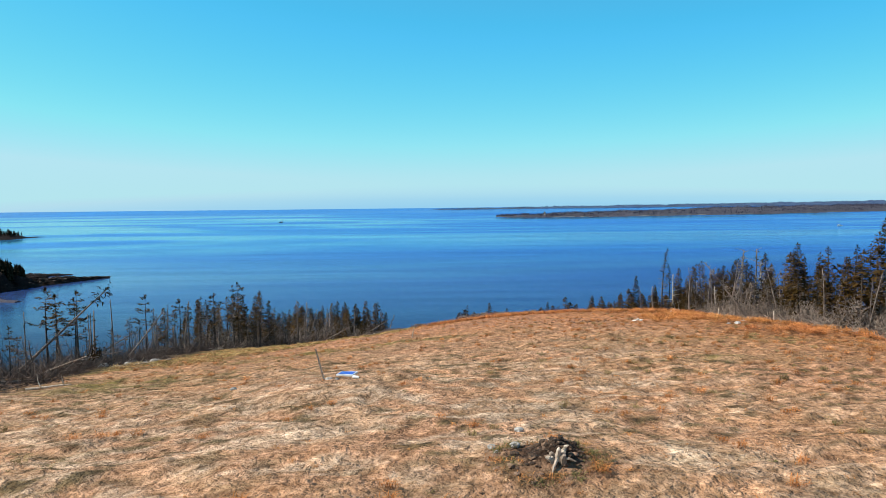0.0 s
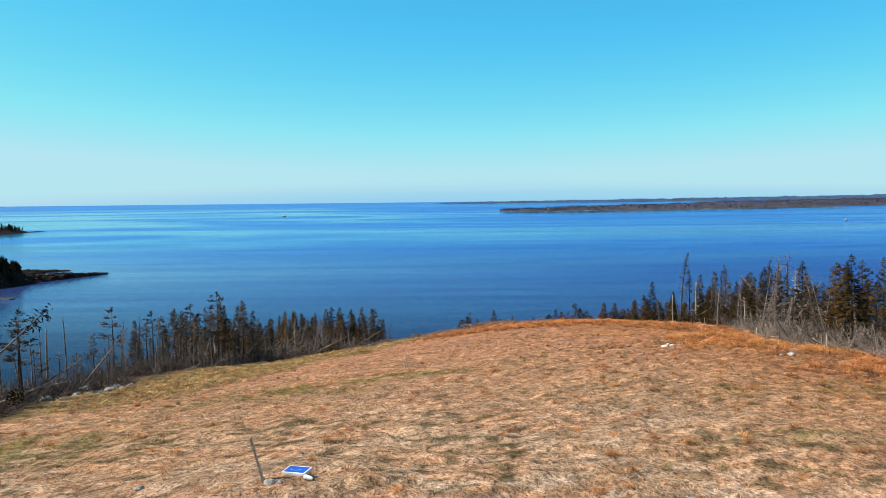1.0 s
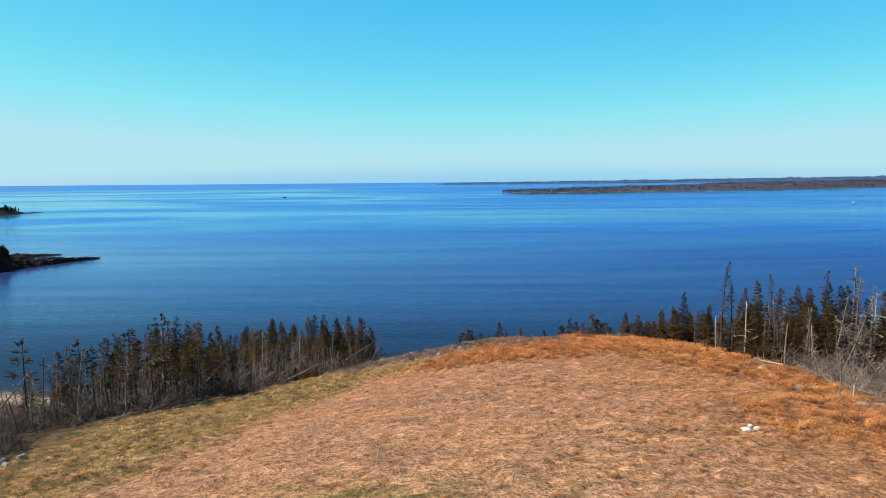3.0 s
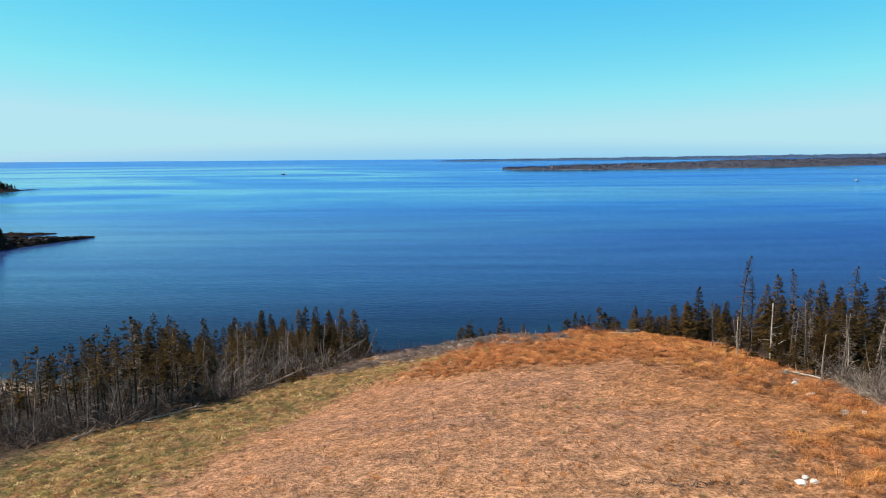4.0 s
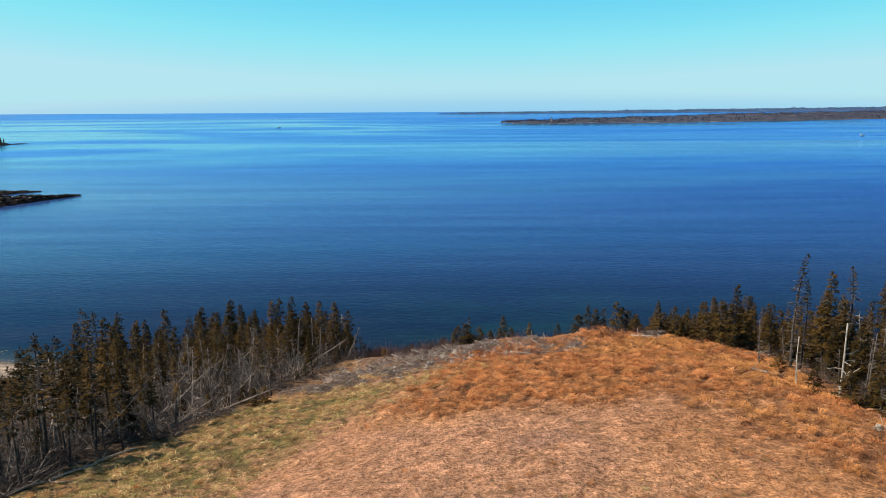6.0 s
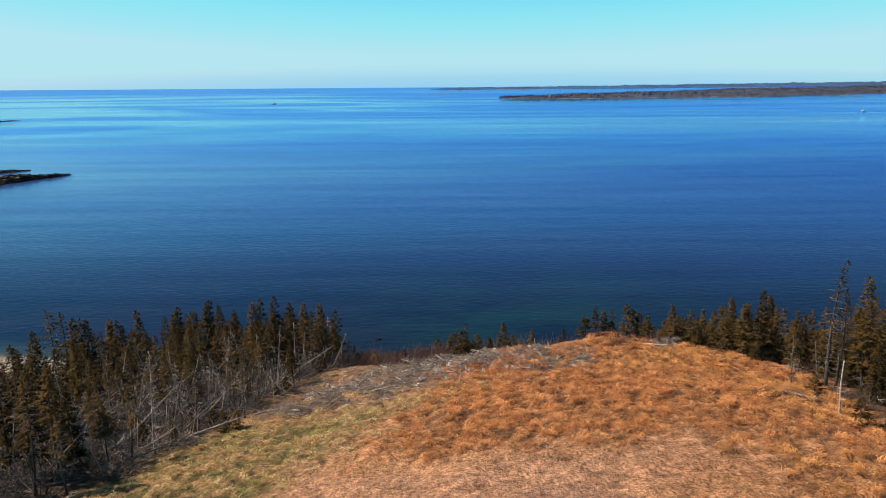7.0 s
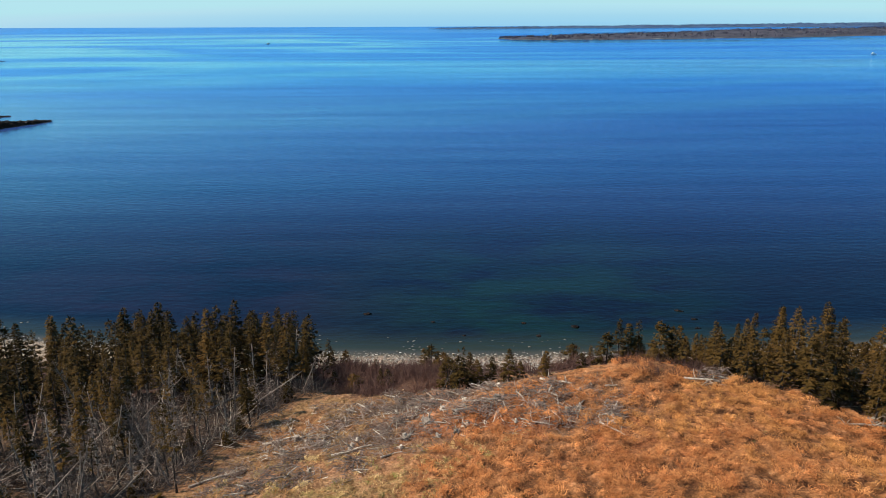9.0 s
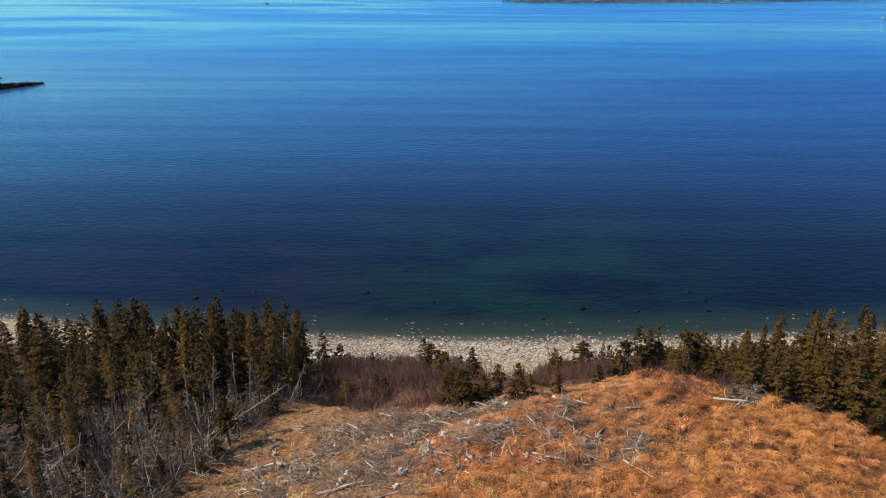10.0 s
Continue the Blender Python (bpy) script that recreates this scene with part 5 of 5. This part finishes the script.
def lay_log(ob, x, y, turn, size=1.0, lift=0.0):
    """A log follows the slope that it lies on."""
    c, s = math.cos(radians(turn)), math.sin(radians(turn))
    fall = math.degrees(math.atan2(ground_z(x + c, y + s) - ground_z(x - c, y - s), 2))
    return lay(ob, x, y, turn, size, lift, -fall)


PILES = [slash_pile(81, 1.7, 170), slash_pile(82, 1.3, 130), slash_pile(83, 2.1, 230)]
LOGS = [log(91, 2.4, 0.085, PALEWOOD, "bleached grey log lying in the grass"), log(92, 1.5, 0.065, PALEWOOD, "short bleached log on the brow", 2), log(93, 3.4, 0.10, DEADWOOD, "weathered grey log with branch stubs", 6), log(94, 1.0, 0.08, PALEWOOD, "short pale log end", 1)]
STUMPS = [stump(95, 0.8, 9, DEADWOOD, "grey stump with a fan of broken roots"), stump(96, 0.6, 7, PALEWOOD, "bleached stump with broken roots")]
pick.seed(21)
for x, y, k in ((-6.1, 119.1, 0), (-0.5, 121.3, 1), (1.7, 124.1, 2), (-3.1, 124.7, 2), (-9.6, 121.7, 1), (6.9, 121.9, 0), (11.4, 118.6, 2), (9.4, 119.6, 0), (11.2, 125.6, 1), (6.5, 126.7, 1), (-0.4, 126.6, 2), (-5.0, 122.4, 2), (13.6, 117.6, 0), (4.2, 126.2, 0), (24.5, 126.8, 0), (-9.6, 113.2, 1), (-6.6, 113.6, 2), (-3.2, 114.6, 0), (-11.6, 116.4, 0), (-7.8, 117.0, 2), (-1.6, 118.2, 2), (5.6, 120.6, 2), (14.6, 118.4, 1), (9.6, 122.6, 2)):
    lay(PILES[k], x, y, pick.uniform(0, 360), pick.uniform(0.75, 1.15))
for x, y, k, turn in ((13.8, 116.0, 0, -52), (9.2, 118.2, 0, -20), (23.3, 126.2, 0, -12), (6.8, 125.6, 1, -60), (11.8, 127.0, 0, -35), (-9.8, 123.0, 0, 4), (-7.6, 122.6, 1, 10), (-6.6, 119.6, 0, 12), (-0.8, 115.8, 1, 20), (0.4, 118.6, 3, 70), (-3.6, 117.3, 0, 15), (2.3, 120.3, 1, -30), (5.3, 122.9, 1, -40), (8.2, 123.6, 3, 30), (12.6, 121.0, 1, 60), (-12.6, 116.2, 2, 40), (-4.6, 125.9, 1, -50), (15.8, 125.0, 3, 10), (29.1, 108.4, 2, -32), (28.6, 89.2, 0, -35), (27.9, 90.0, 3, 20), (31.5, 117.6, 2, -8), (-23.6, 94.5, 2, 62), (-25.0, 90.8, 2, 74), (-22.3, 98.0, 2, 55), (-26.0, 86.0, 2, 85), (26.6, 71.6, 2, -38), (28.5, 64.0, 2, 10), (-22.0, 41.0, 0, 10), (-26.5, 63.0, 2, 30), (30.0, 56.0, 0, 25)):
    lay_log(LOGS[k], x, y, turn, pick.uniform(0.85, 1.2), 0.04)
for i in range(36):
    x = pick.uniform(-12.5, 15.5)
    y = 117 + 0.012 * (x - 2) ** 2 + abs(pick.gauss(0, 4.0))
    lay_log(LOGS[pick.choice((0, 1, 1, 3))], x, min(y, 128), pick.uniform(0, 180), pick.uniform(0.35, 0.7), 0.08)
for x, y, k, size in ((-3.4, 119.0, 1, 0.9), (4.4, 124.6, 1, 0.9), (9.6, 121.4, 0, 1.0), (0.6, 123.6, 0, 0.9), (-6.2, 115.2, 1, 0.8), (6.6, 122.2, 0, 1.3), (2.6, 122.9, 1, 1.0), (7.2, 126.6, 1, 1.1), (11.4, 119.3, 0, 1.0), (-0.2, 116.6, 1, 0.8), (14.4, 119.0, 0, 0.8), (13.2, 124.1, 1, 0.7), (-8.8, 119.6, 1, 0.9), (33.0, 119.0, 0, 0.9), (27.4, 89.4, 0, 0.7)):
    lay(STUMPS[k], x, y, pick.uniform(0, 360), size, 0.02)


for i in range(22):
    x = pick.uniform(-11, 14)
    lay(STUMPS[pick.choice((0, 0, 1))], x, min(117.5 + 0.012 * (x - 2) ** 2 + abs(pick.gauss(0, 3.6)), 127.5), pick.uniform(0, 360), pick.uniform(0.6, 1.25), 0.03, pick.uniform(-50, 50))


# ---- turf: short grass, rust-coloured tussocks ----
def blades(name, x, y, count, low, high, wide, spread_out, tone, seed, label, shade=0.25, laid=0.0, grow=None):
    """Tufts of narrow bent blades at the given places, one object."""
    rs = np.random.RandomState(seed)
    n = len(x) * count
    size = np.repeat(0.7 + 0.6 * rs.rand(len(x)), count)
    az, tip = rs.rand(n) * 6.283, spread_out * (0.25 + 0.75 * rs.rand(n))
    if laid:  # wind and snow have pressed neighbouring tufts the same way
        az = np.repeat(lumps(x, y, 2.2, 2, 21) * 22, count) + rs.randn(n) * laid
    root = np.stack([np.repeat(x, count), np.repeat(y, count), np.repeat(land(x, y), count) - 0.02], 1)
    root[:, :2] += rs.randn(n, 2) * (0.22 * high * spread_out)
    h = (low + (high - low) * rs.rand(n)) * size
    if grow is not None:
        h = h * np.repeat(grow, count)
    out = np.stack([np.cos(az), np.sin(az), np.zeros(n)], 1)
    side = np.stack([-np.sin(az), np.cos(az), np.zeros(n)], 1) * (wide * (0.6 + 0.8 * rs.rand(n)))[:, None]
    up = np.array((0, 0, 1.0))
    mid = root + out * (h * tip * 0.35)[:, None] + up * (h * 0.62)[:, None]
    end = root + out * (h * tip)[:, None] + up * (h * (1 - 0.35 * tip))[:, None]
    v = np.stack([root, mid + side, end, mid - side], 1)
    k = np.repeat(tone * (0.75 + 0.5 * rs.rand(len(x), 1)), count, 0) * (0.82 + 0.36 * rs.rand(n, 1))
    # shade painted along each blade: dark root, slightly paler tip
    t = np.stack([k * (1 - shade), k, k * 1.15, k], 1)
    f = np.arange(n)[:, None] * 4 + np.arange(4)[None]
    ob = rapid(name, v.reshape(-1, 3), f, GRASS, t.reshape(-1, 3))
    return tagged(ob, label, "grass", kind="stuff")


rs = np.random.RandomState(3)


def in_field(n, y0, y1, margin=0.0):
    y = y0 + (y1 - y0) * rs.rand(n)
    x = west_edge(y) - margin + (east_edge(y) - west_edge(y) + 2 * margin) * rs.rand(n)
    return x, y


x, y = in_field(18000, 11, 136, 1.0)
open_turf = spot(x, y, SX, SY, 0.95, 1.15) < 0.35
x, y = x[open_turf], y[open_turf]
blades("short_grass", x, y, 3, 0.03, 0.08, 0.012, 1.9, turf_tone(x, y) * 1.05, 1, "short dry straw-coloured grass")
x, y = in_field(16000, 11, 50)
near = np.abs(x) < 0.62 * y + 3
near &= spot(x, y, SX, SY, 0.95, 1.15) < 0.35
blades("short_grass", x[near], y[near], 4, 0.03, 0.07, 0.008, 1.9, turf_tone(x[near], y[near]) * 1.03, 2, "short dry straw-coloured grass")
# tussocks stand thick on the brow and down the eastern side, and singly elsewhere
x, y = in_field(36000, 11, 134)
b = lumps(x, y, 2.4, 3, 5)
thick = brow_mask(x, y)
mound = lumps(x, y, 0.55, 1, 15)
thick = thick * (1 - 0.45 * step(116, 119, y) * step(20, 15, x))
thick = np.maximum(thick, 0.06 + 0.17 * step(1, 10, x) * step(60, 30, y) + 0.10 * step(0.60, 0.75, b) * step(14, 30, y))
thick = thick * np.where(thick > 0.45, 0.06 + 0.94 * step(0.42, 0.56, mound), 1)
keep = rs.rand(len(x)) < np.clip(thick * 1.25, 0, 1)
x, y, b, mound = x[keep], y[keep], b[keep], mound[keep]
rust = np.array((0.40, 0.134, 0.042)) + (np.array((0.61, 0.256, 0.092)) - np.array((0.40, 0.134, 0.042))) * rs.rand(len(x), 1) ** 1.5
rust = rust + np.array((0.03, 0.036, 0.006)) * (step(6, 20, x) * step(0.4, 0.6, lumps(x, y, 4, 2, 22)))[:, None]
rust = rust * (0.7 + 0.5 * lumps(x, y, 0.9, 2, 23)[:, None])
lone = thick[keep] < 0.45
dice = rs.rand(lone.sum(), 1)
rust[lone] = np.where(dice < 0.16, np.array((0.15, 0.095, 0.05)), np.where(dice < 0.30, np.array((0.17, 0.15, 0.052)), np.where(dice < 0.62, np.array((0.50, 0.31, 0.17)), np.array((0.47, 0.215, 0.075)))))
# tint dimmed low between the mounds and raised on their tops, as painted shade
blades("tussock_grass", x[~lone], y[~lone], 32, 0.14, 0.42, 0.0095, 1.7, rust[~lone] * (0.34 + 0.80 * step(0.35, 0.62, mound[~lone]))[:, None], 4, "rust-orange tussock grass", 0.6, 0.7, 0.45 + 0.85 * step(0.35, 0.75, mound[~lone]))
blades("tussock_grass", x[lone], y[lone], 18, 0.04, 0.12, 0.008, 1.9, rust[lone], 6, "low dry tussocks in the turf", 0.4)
# separate rust-coloured tufts in the open turf, thicker to the east
x, y = in_field(2600, 13, 92)
keep = rs.rand(len(x)) < (0.12 + 0.5 * step(-2, 14, x)) * step(96, 60, y) + 0.08
x, y = x[keep], y[keep]
tint = np.where(rs.rand(len(x), 1) < 0.82, np.array((0.47, 0.190, 0.062)), np.array((0.24, 0.18, 0.075)))
blades("tussock_grass", x, y, 60, 0.10, 0.27, 0.007, 1.5, tint * (0.8 + 0.4 * rs.rand(len(x), 1)), 9, "single rust-coloured tufts in the turf", 0.55)
# pale hummocks on the green western strip
x, y = in_field(20000, 56, 117)
keep = (x < np.interp(y, (60, 73, 94, 107, 116, 130), (-16, -13, -9, 1, 8, 18))) & (lumps(x, y, 0.75, 2, 16) > 0.46)
x, y = x[keep], y[keep]
straw = np.array((0.50, 0.34, 0.150)) * (0.7 + 0.5 * rs.rand(len(x), 1))
hue = rs.rand(len(x))
straw[hue < 0.22] = (0.18, 0.160, 0.042)
straw[(hue > 0.28) & (hue < 0.55)] = (0.36, 0.17, 0.06)
# hummock blades likewise tinted darker in the hollows to paint their shade
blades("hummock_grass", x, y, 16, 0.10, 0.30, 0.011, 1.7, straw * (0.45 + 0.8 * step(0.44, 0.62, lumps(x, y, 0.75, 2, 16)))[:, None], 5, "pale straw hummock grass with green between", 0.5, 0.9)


# ---- small things on the field ----
def stake(h, lean, turn, x, y, label):
    s = Shape()
    s.box(-0.032, -0.045, -0.25, 0.032, 0.045, h)
    s.v[4:8] = [(vx * 0.8, vy * 0.8, vz + (0.03 if vx > 0 else -0.02)) for vx, vy, vz in s.v[4:8]]
    ob = part("wooden_stake", s, PALEWOOD)
    ob.matrix_world = pose(x, y, ground_z(x, y), 0, lean, turn)
    return tagged(ob, label, "stake")


stake(1.25, -14, 8, -5.12, 29.53, "leaning weathered wooden survey stake in the turf")
stake(1.0, 12, -20, -2.75, 60.7, "leaning short wooden stake in the grass")
stake(1.1, 3, 40, 26.6, 72.5, "weathered wooden fence stake at the wood's edge")
stake(1.2, -2, 10, 28.0, 63.5, "weathered wooden fence stake beside the brush")


def sign_board(x, y, turn):
    root = new("sign_board")
    base, face, band = Shape(), Shape(), Shape()
    base.box(-0.62, -0.36, 0.0, 0.62, 0.36, 0.07)
    board = part("board", base, WHITE, root)
    face.box(-0.54, -0.27, 0.071, 0.54, 0.29, 0.078)
    part("printed_panel", face, BLUE, board, "blue printed panel")
    for k in range(7):
        a = -0.8 + k * 0.26
        band.box(-0.05 + 0.36 * math.sin(a) - 0.05, 0.2 - 0.33 * math.cos(a), 0.079, -0.05 + 0.36 * math.sin(a) + 0.07, 0.25 - 0.33 * math.cos(a), 0.082)
    part("printed_arc", band, PALEBLUE, board, "light blue arc")
    root.matrix_world = pose(x, y, ground_z(x, y) + 0.04, 6, -4, turn) @ Matrix.Diagonal((0.62, 0.62, 0.9, 1))
    return tagged(root, "white board with a blue print lying on the grass", "sign")


sign_board(-4.25, 29.95, -24)


def jug(x, y, turn):
    root = new("plastic_jug")
    s, c = Shape(), Shape()
    s.tube([(-0.24, 0, 0.11), (-0.2, 0, 0.11), (0.14, 0, 0.11), (0.24, 0, 0.11), (0.28, 0, 0.11)], [0.06, 0.11, 0.11, 0.06, 0.035], 12)
    body = part("body", s, WHITE, root, smooth=True)
    c.tube([(0.28, 0, 0.11), (0.32, 0, 0.11)], [0.042, 0.042], 10)
    part("cap", c, SOIL, body, "dark cap")
    root.matrix_world = pose(x, y, ground_z(x, y), 0, 0, turn) @ Matrix.Diagonal((0.68, 0.6, 0.6, 1))
    return tagged(root, "white plastic jug lying by the board", "jug")


jug(-3.85, 29.5, -38)


def boulder(x, y, r, seed, mat, label, flat=0.65):
    s = Shape()
    s.rock((0, 0, 0), r, random.Random(seed), flat, 3)
    ob = part("boulder", s, mat, smooth=True)
    ob.matrix_world = pose(x, y, ground_z(x, y) + r * 0.12)
    return tagged(ob, label, "rock", "field stones")


for i, (x, y, r) in enumerate(((-4.85, 29.2, 0.16), (-4.55, 29.15, 0.10), (21.7, 55.5, 0.20), (20.9, 55.2, 0.14), (-27.3, 64.2, 0.36), (-26.8, 66.6, 0.28), (-26.2, 67.4, 0.42), (-26.7, 69.6, 0.24), (-28.4, 62.0, 0.45), (-29.6, 70.4, 0.5), (-27.8, 72.0, 0.42), (-28.8, 72.6, 0.5), (-27.2, 73.4, 0.34), (-26.9, 71.2, 0.3), (26.2, 70.6, 0.35), (22.6, 60.0, 0.30), (23.4, 59.0, 0.38), (24.8, 76.0, 0.3), (-9.0, 30.6, 0.15), (0.7, 17.7, 0.11), (1.6, 20.2, 0.13), (1.2, 17.4, 0.13), (0.75, 17.2, 0.07), (27.0, 87.0, 0.3), (26.5, 86.0, 0.22), (14.2, 117.4, 0.25))):
    boulder(x, y, r, i, STONE, "pale granite field stone in the grass")

for i, (x, y, r) in enumerate(((16.1, 63.3, 0.22), (16.6, 63.15, 0.18), (16.4, 63.6, 0.15), (26.3, 76.9, 0.30), (25.0, 80.9, 0.26), (25.5, 81.4, 0.18), (26.0, 85.0, 0.26))):
    boulder(x, y, r, 40 + i, QUARTZ, "white quartz stone lying in the grass", 0.5)

# the old stump in its hump of turned soil
EARTH = plain("dry_brown_earth", (0.16, 0.095, 0.060), (0.36, 0.225, 0.150), 0.95, 9, 0.8, 0.03)
r = random.Random(77)
for mat, count, wide, low, high, words in ((SOIL, 90, 0.95, 0.04, 0.15, "dark turned soil clods round a stump"), (EARTH, 90, 1.6, 0.03, 0.11, "dry brown clods thrown round a stump")):
    mound = Shape()
    for i in range(count):
        w, d = r.uniform(0, 6.3), wide * r.random() ** 0.7
        cx, cy = SX + d * math.cos(w) - 0.2 * (wide - 0.95), SY + d * math.sin(w) * 0.9
        mound.rock((cx, cy, ground_z(cx, cy)), r.uniform(low, high) if r.random() < 0.4 else low * 1.3, r, 0.55, 1)
    tagged(part("soil_clods", mound, mat), words, "soil", kind="stuff")


def split_stump(x, y):
    """A weathered stump split into upright slabs and splinters."""
    root = new("split_stump")
    r = random.Random(12)
    for i, (dx, dy, h, lean) in enumerate(((0, 0, 0.42, 14), (0.13, 0.04, 0.30, 38), (-0.12, 0.03, 0.34, -30), (0.05, -0.12, 0.22, 24), (-0.05, 0.12, 0.26, -12))):
        s = Shape()
        k = math.tan(radians(lean))
        pts = [(dx, dy, -0.15), (dx + 0.35 * k * h, dy, 0.45 * h), (dx + 0.8 * k * h, dy + r.uniform(-.04, .04), 0.85 * h), (dx + k * h * 1.1, dy + r.uniform(-.06, .06), h)]
        s.tube(pts, [0.11, 0.085, 0.06, 0.015], 6)
        part("slab", s, PALEWOOD if i < 3 else DEADWOOD, root)
    for i in range(4):
        s = Shape()
        w = 0.6 + 1.6 * i
        d = Vector((math.cos(w), math.sin(w), 0))
        s.tube([d * 0.08 + Vector((0, 0, 0.06)), d * 0.3 + Vector((0, 0, 0.05)), d * 0.48 + Vector((0, 0, -0.06))], [0.06, 0.045, 0.015], 6)
        part("root", s, DEADWOOD, root)
    root.matrix_world = pose(x, y, ground_z(x, y) + 0.0, 14, -22, 20) @ Matrix.Diagonal((0.85, 0.85, 0.62, 1))
    return tagged(root, "bleached split stump in dark soil", "stump")


split_stump(SX + 0.05, SY - 0.6)
w = rs.rand(70) * 6.283
x, y = SX - 0.1 + np.cos(w) * (0.9 + 0.5 * rs.rand(70)), SY - 0.1 + np.sin(w) * (0.8 + 0.5 * rs.rand(70))
hue = np.where(rs.rand(70, 1) < 0.5, np.array((0.15, 0.14, 0.05)), np.array((0.45, 0.20, 0.07)))
blades("tussock_grass", x, y, 26, 0.05, 0.19, 0.006, 1.8, hue * (0.6 + 0.6 * rs.rand(70, 1)), 8, "dry grass on the soil hump", 0.5)


# ---- beach ----
def stones(name, count, seed, place, low, high, mat, label, flat=0.6):
    """Loose stones, joined: each a worn lump of twenty facets."""
    rs = np.random.RandomState(seed)
    bm = bmesh.new()
    bmesh.ops.create_icosphere(bm, subdivisions=1, radius=1)
    bv = np.array([v.co[:] for v in bm.verts])
    bf = np.array([[v.index for v in f.verts] for f in bm.faces])
    bm.free()
    x, y = place(rs, count)
    size = low + (high - low) * rs.rand(len(x)) ** 3
    z = np.maximum(land(x, y), -0.12) + size * 0.15
    k = 0.75 + 0.5 * rs.rand(len(x), len(bv), 1)
    v = bv[None] * k * size[:, None, None]
    v[:, :, 0] *= 1 + 0.5 * rs.rand(len(x), 1)
    v[:, :, 2] *= flat
    v += np.stack([x, y, z], 1)[:, None]
    ob = rapid(name, v.reshape(-1, 3), (np.arange(len(x))[:, None, None] * len(bv) + bf[None]).reshape(-1, 3), mat, None, True)
    return tagged(ob, label, "stones", kind="stuff")


def along_shore(d0, d1, x0=-110, x1=85, bend=1.0):
    def place(rs, n):
        x = x0 + (x1 - x0) * rs.rand(n)
        d = d0 + (d1 - d0) * rs.rand(n) ** bend
        return x, shore_y(x) - d
    return place


stones("beach_stones", 6500, 1, along_shore(-1.5, 9.5, -95, 75), 0.05, 0.30, BEACH_STONE, "pale grey beach cobbles")
stones("beach_stones", 3400, 5, along_shore(2.5, 12, -34, 36), 0.05, 0.26, BEACH_STONE, "white cobbles heaped along the top of the beach")
stones("shallow_stones", 1100, 2, along_shore(-0.5, -9, bend=2.2), 0.10, 0.34, WET_STONE, "wet stones breaking the shallow water")
stones("beach_boulders", 300, 3, along_shore(10, 17, -34, 9), 0.3, 1.0, BEACH_STONE, "pale boulders at the top of the beach", 0.75)
stones("weed_rocks", 16, 4, along_shore(-22, -9, -70, 60), 0.5, 1.3, LEDGE, "dark weedy rocks in the shallows", 0.4)

# ---- far things ----
def far_boat(x, y, size, turn, hull_mat, label):
    root = new("boat")
    hull, cabin = Shape(), Shape()
    hull.v = [(-5, -1.5, 0.9), (-5, 1.5, 0.9), (3, 1.6, 1.2), (5.5, 0, 1.7), (3, -1.6, 1.2), (-4.6, -1.1, -0.3), (-4.6, 1.1, -0.3), (2.6, 1.0, -0.3), (4.6, 0, -0.3), (2.6, -1.0, -0.3)]
    hull.f = [(0, 1, 2, 3, 4), (9, 8, 7, 6, 5)] + [(k, 5 + k, 5 + (k + 1) % 5, (k + 1) % 5) for k in range(5)]
    part("hull", hull, hull_mat, root)
    cabin.box(-0.5, -1.0, 0.9, 2.4, 1.0, 3.2)
    part("cabin", cabin, WHITE, root, "white cabin")
    root.matrix_world = pose(x, y, 0.0, 0, 0, turn) @ Matrix.Diagonal((size, size, size, 1))
    return tagged(root, label, "boat")


far_boat(-402, 1935, 1.1, 20, LEDGE, "dark fishing boat far out on the water")
far_boat(722, 1350, 1.0, 190, WHITE, "small white motor boat under way")


def lighthouse(x, y, z):
    root = new("lighthouse")
    tower, lamp = Shape(), Shape()
    tower.tube([(0, 0, -3), (0, 0, 9), (0, 0, 9.4)], [2.2, 1.4, 1.8], 8)
    part("tower", tower, STONE, root)
    lamp.tube([(0, 0, 9.4), (0, 0, 11.5), (0, 0, 13)], [1.3, 1.3, 0.1], 8)
    part("lantern", lamp, BARK, root, "dark lantern room")
    root.matrix_world = pose(x, y, z)
    return tagged(root, "small white lighthouse on the island's point", "lighthouse")


lighthouse(317, 2236, 4)


def far_house(x, y, z, long, turn, wall_mat, label):
    """A small gabled house on the far shore."""
    root = new("house")
    walls, roof = Shape(), Shape()
    walls.box(-long / 2, -3.2, -2, long / 2, 3.2, 3.4)
    part("wall", walls, wall_mat, root)
    e = long / 2 + 0.5
    roof.v = [(-e, -3.7, 3.3), (e, -3.7, 3.3), (e, 3.7, 3.3), (-e, 3.7, 3.3), (-e, 0, 6.2), (e, 0, 6.2)]
    roof.f = [(0, 1, 5, 4), (2, 3, 4, 5), (0, 4, 3), (1, 2, 5), (3, 2, 1, 0)]
    part("roof", roof, GREYWOOD, root, "grey shingled roof")
    root.matrix_world = pose(x, y, z, 0, 0, turn)
    return tagged(root, label, "house")


for x, y, z, long, turn, mat in ((560, 2330, 5, 10, 8, CREAM), (648, 2300, 3, 8, -10, WHITE), (742, 2360, 4, 9, 20, WHITE), (1120, 2480, 7, 11, 4, WHITE), (930, 2420, 6, 8, -14, CREAM), (1290, 2600, 8, 10, 12, WHITE)):
    far_house(x, y, z, long, turn, mat, "small pale gabled house on the island shore")
for ob in PILES + LOGS + STUMPS:
    for o in (*ob.children_recursive, ob):
        bpy.data.objects.remove(o)
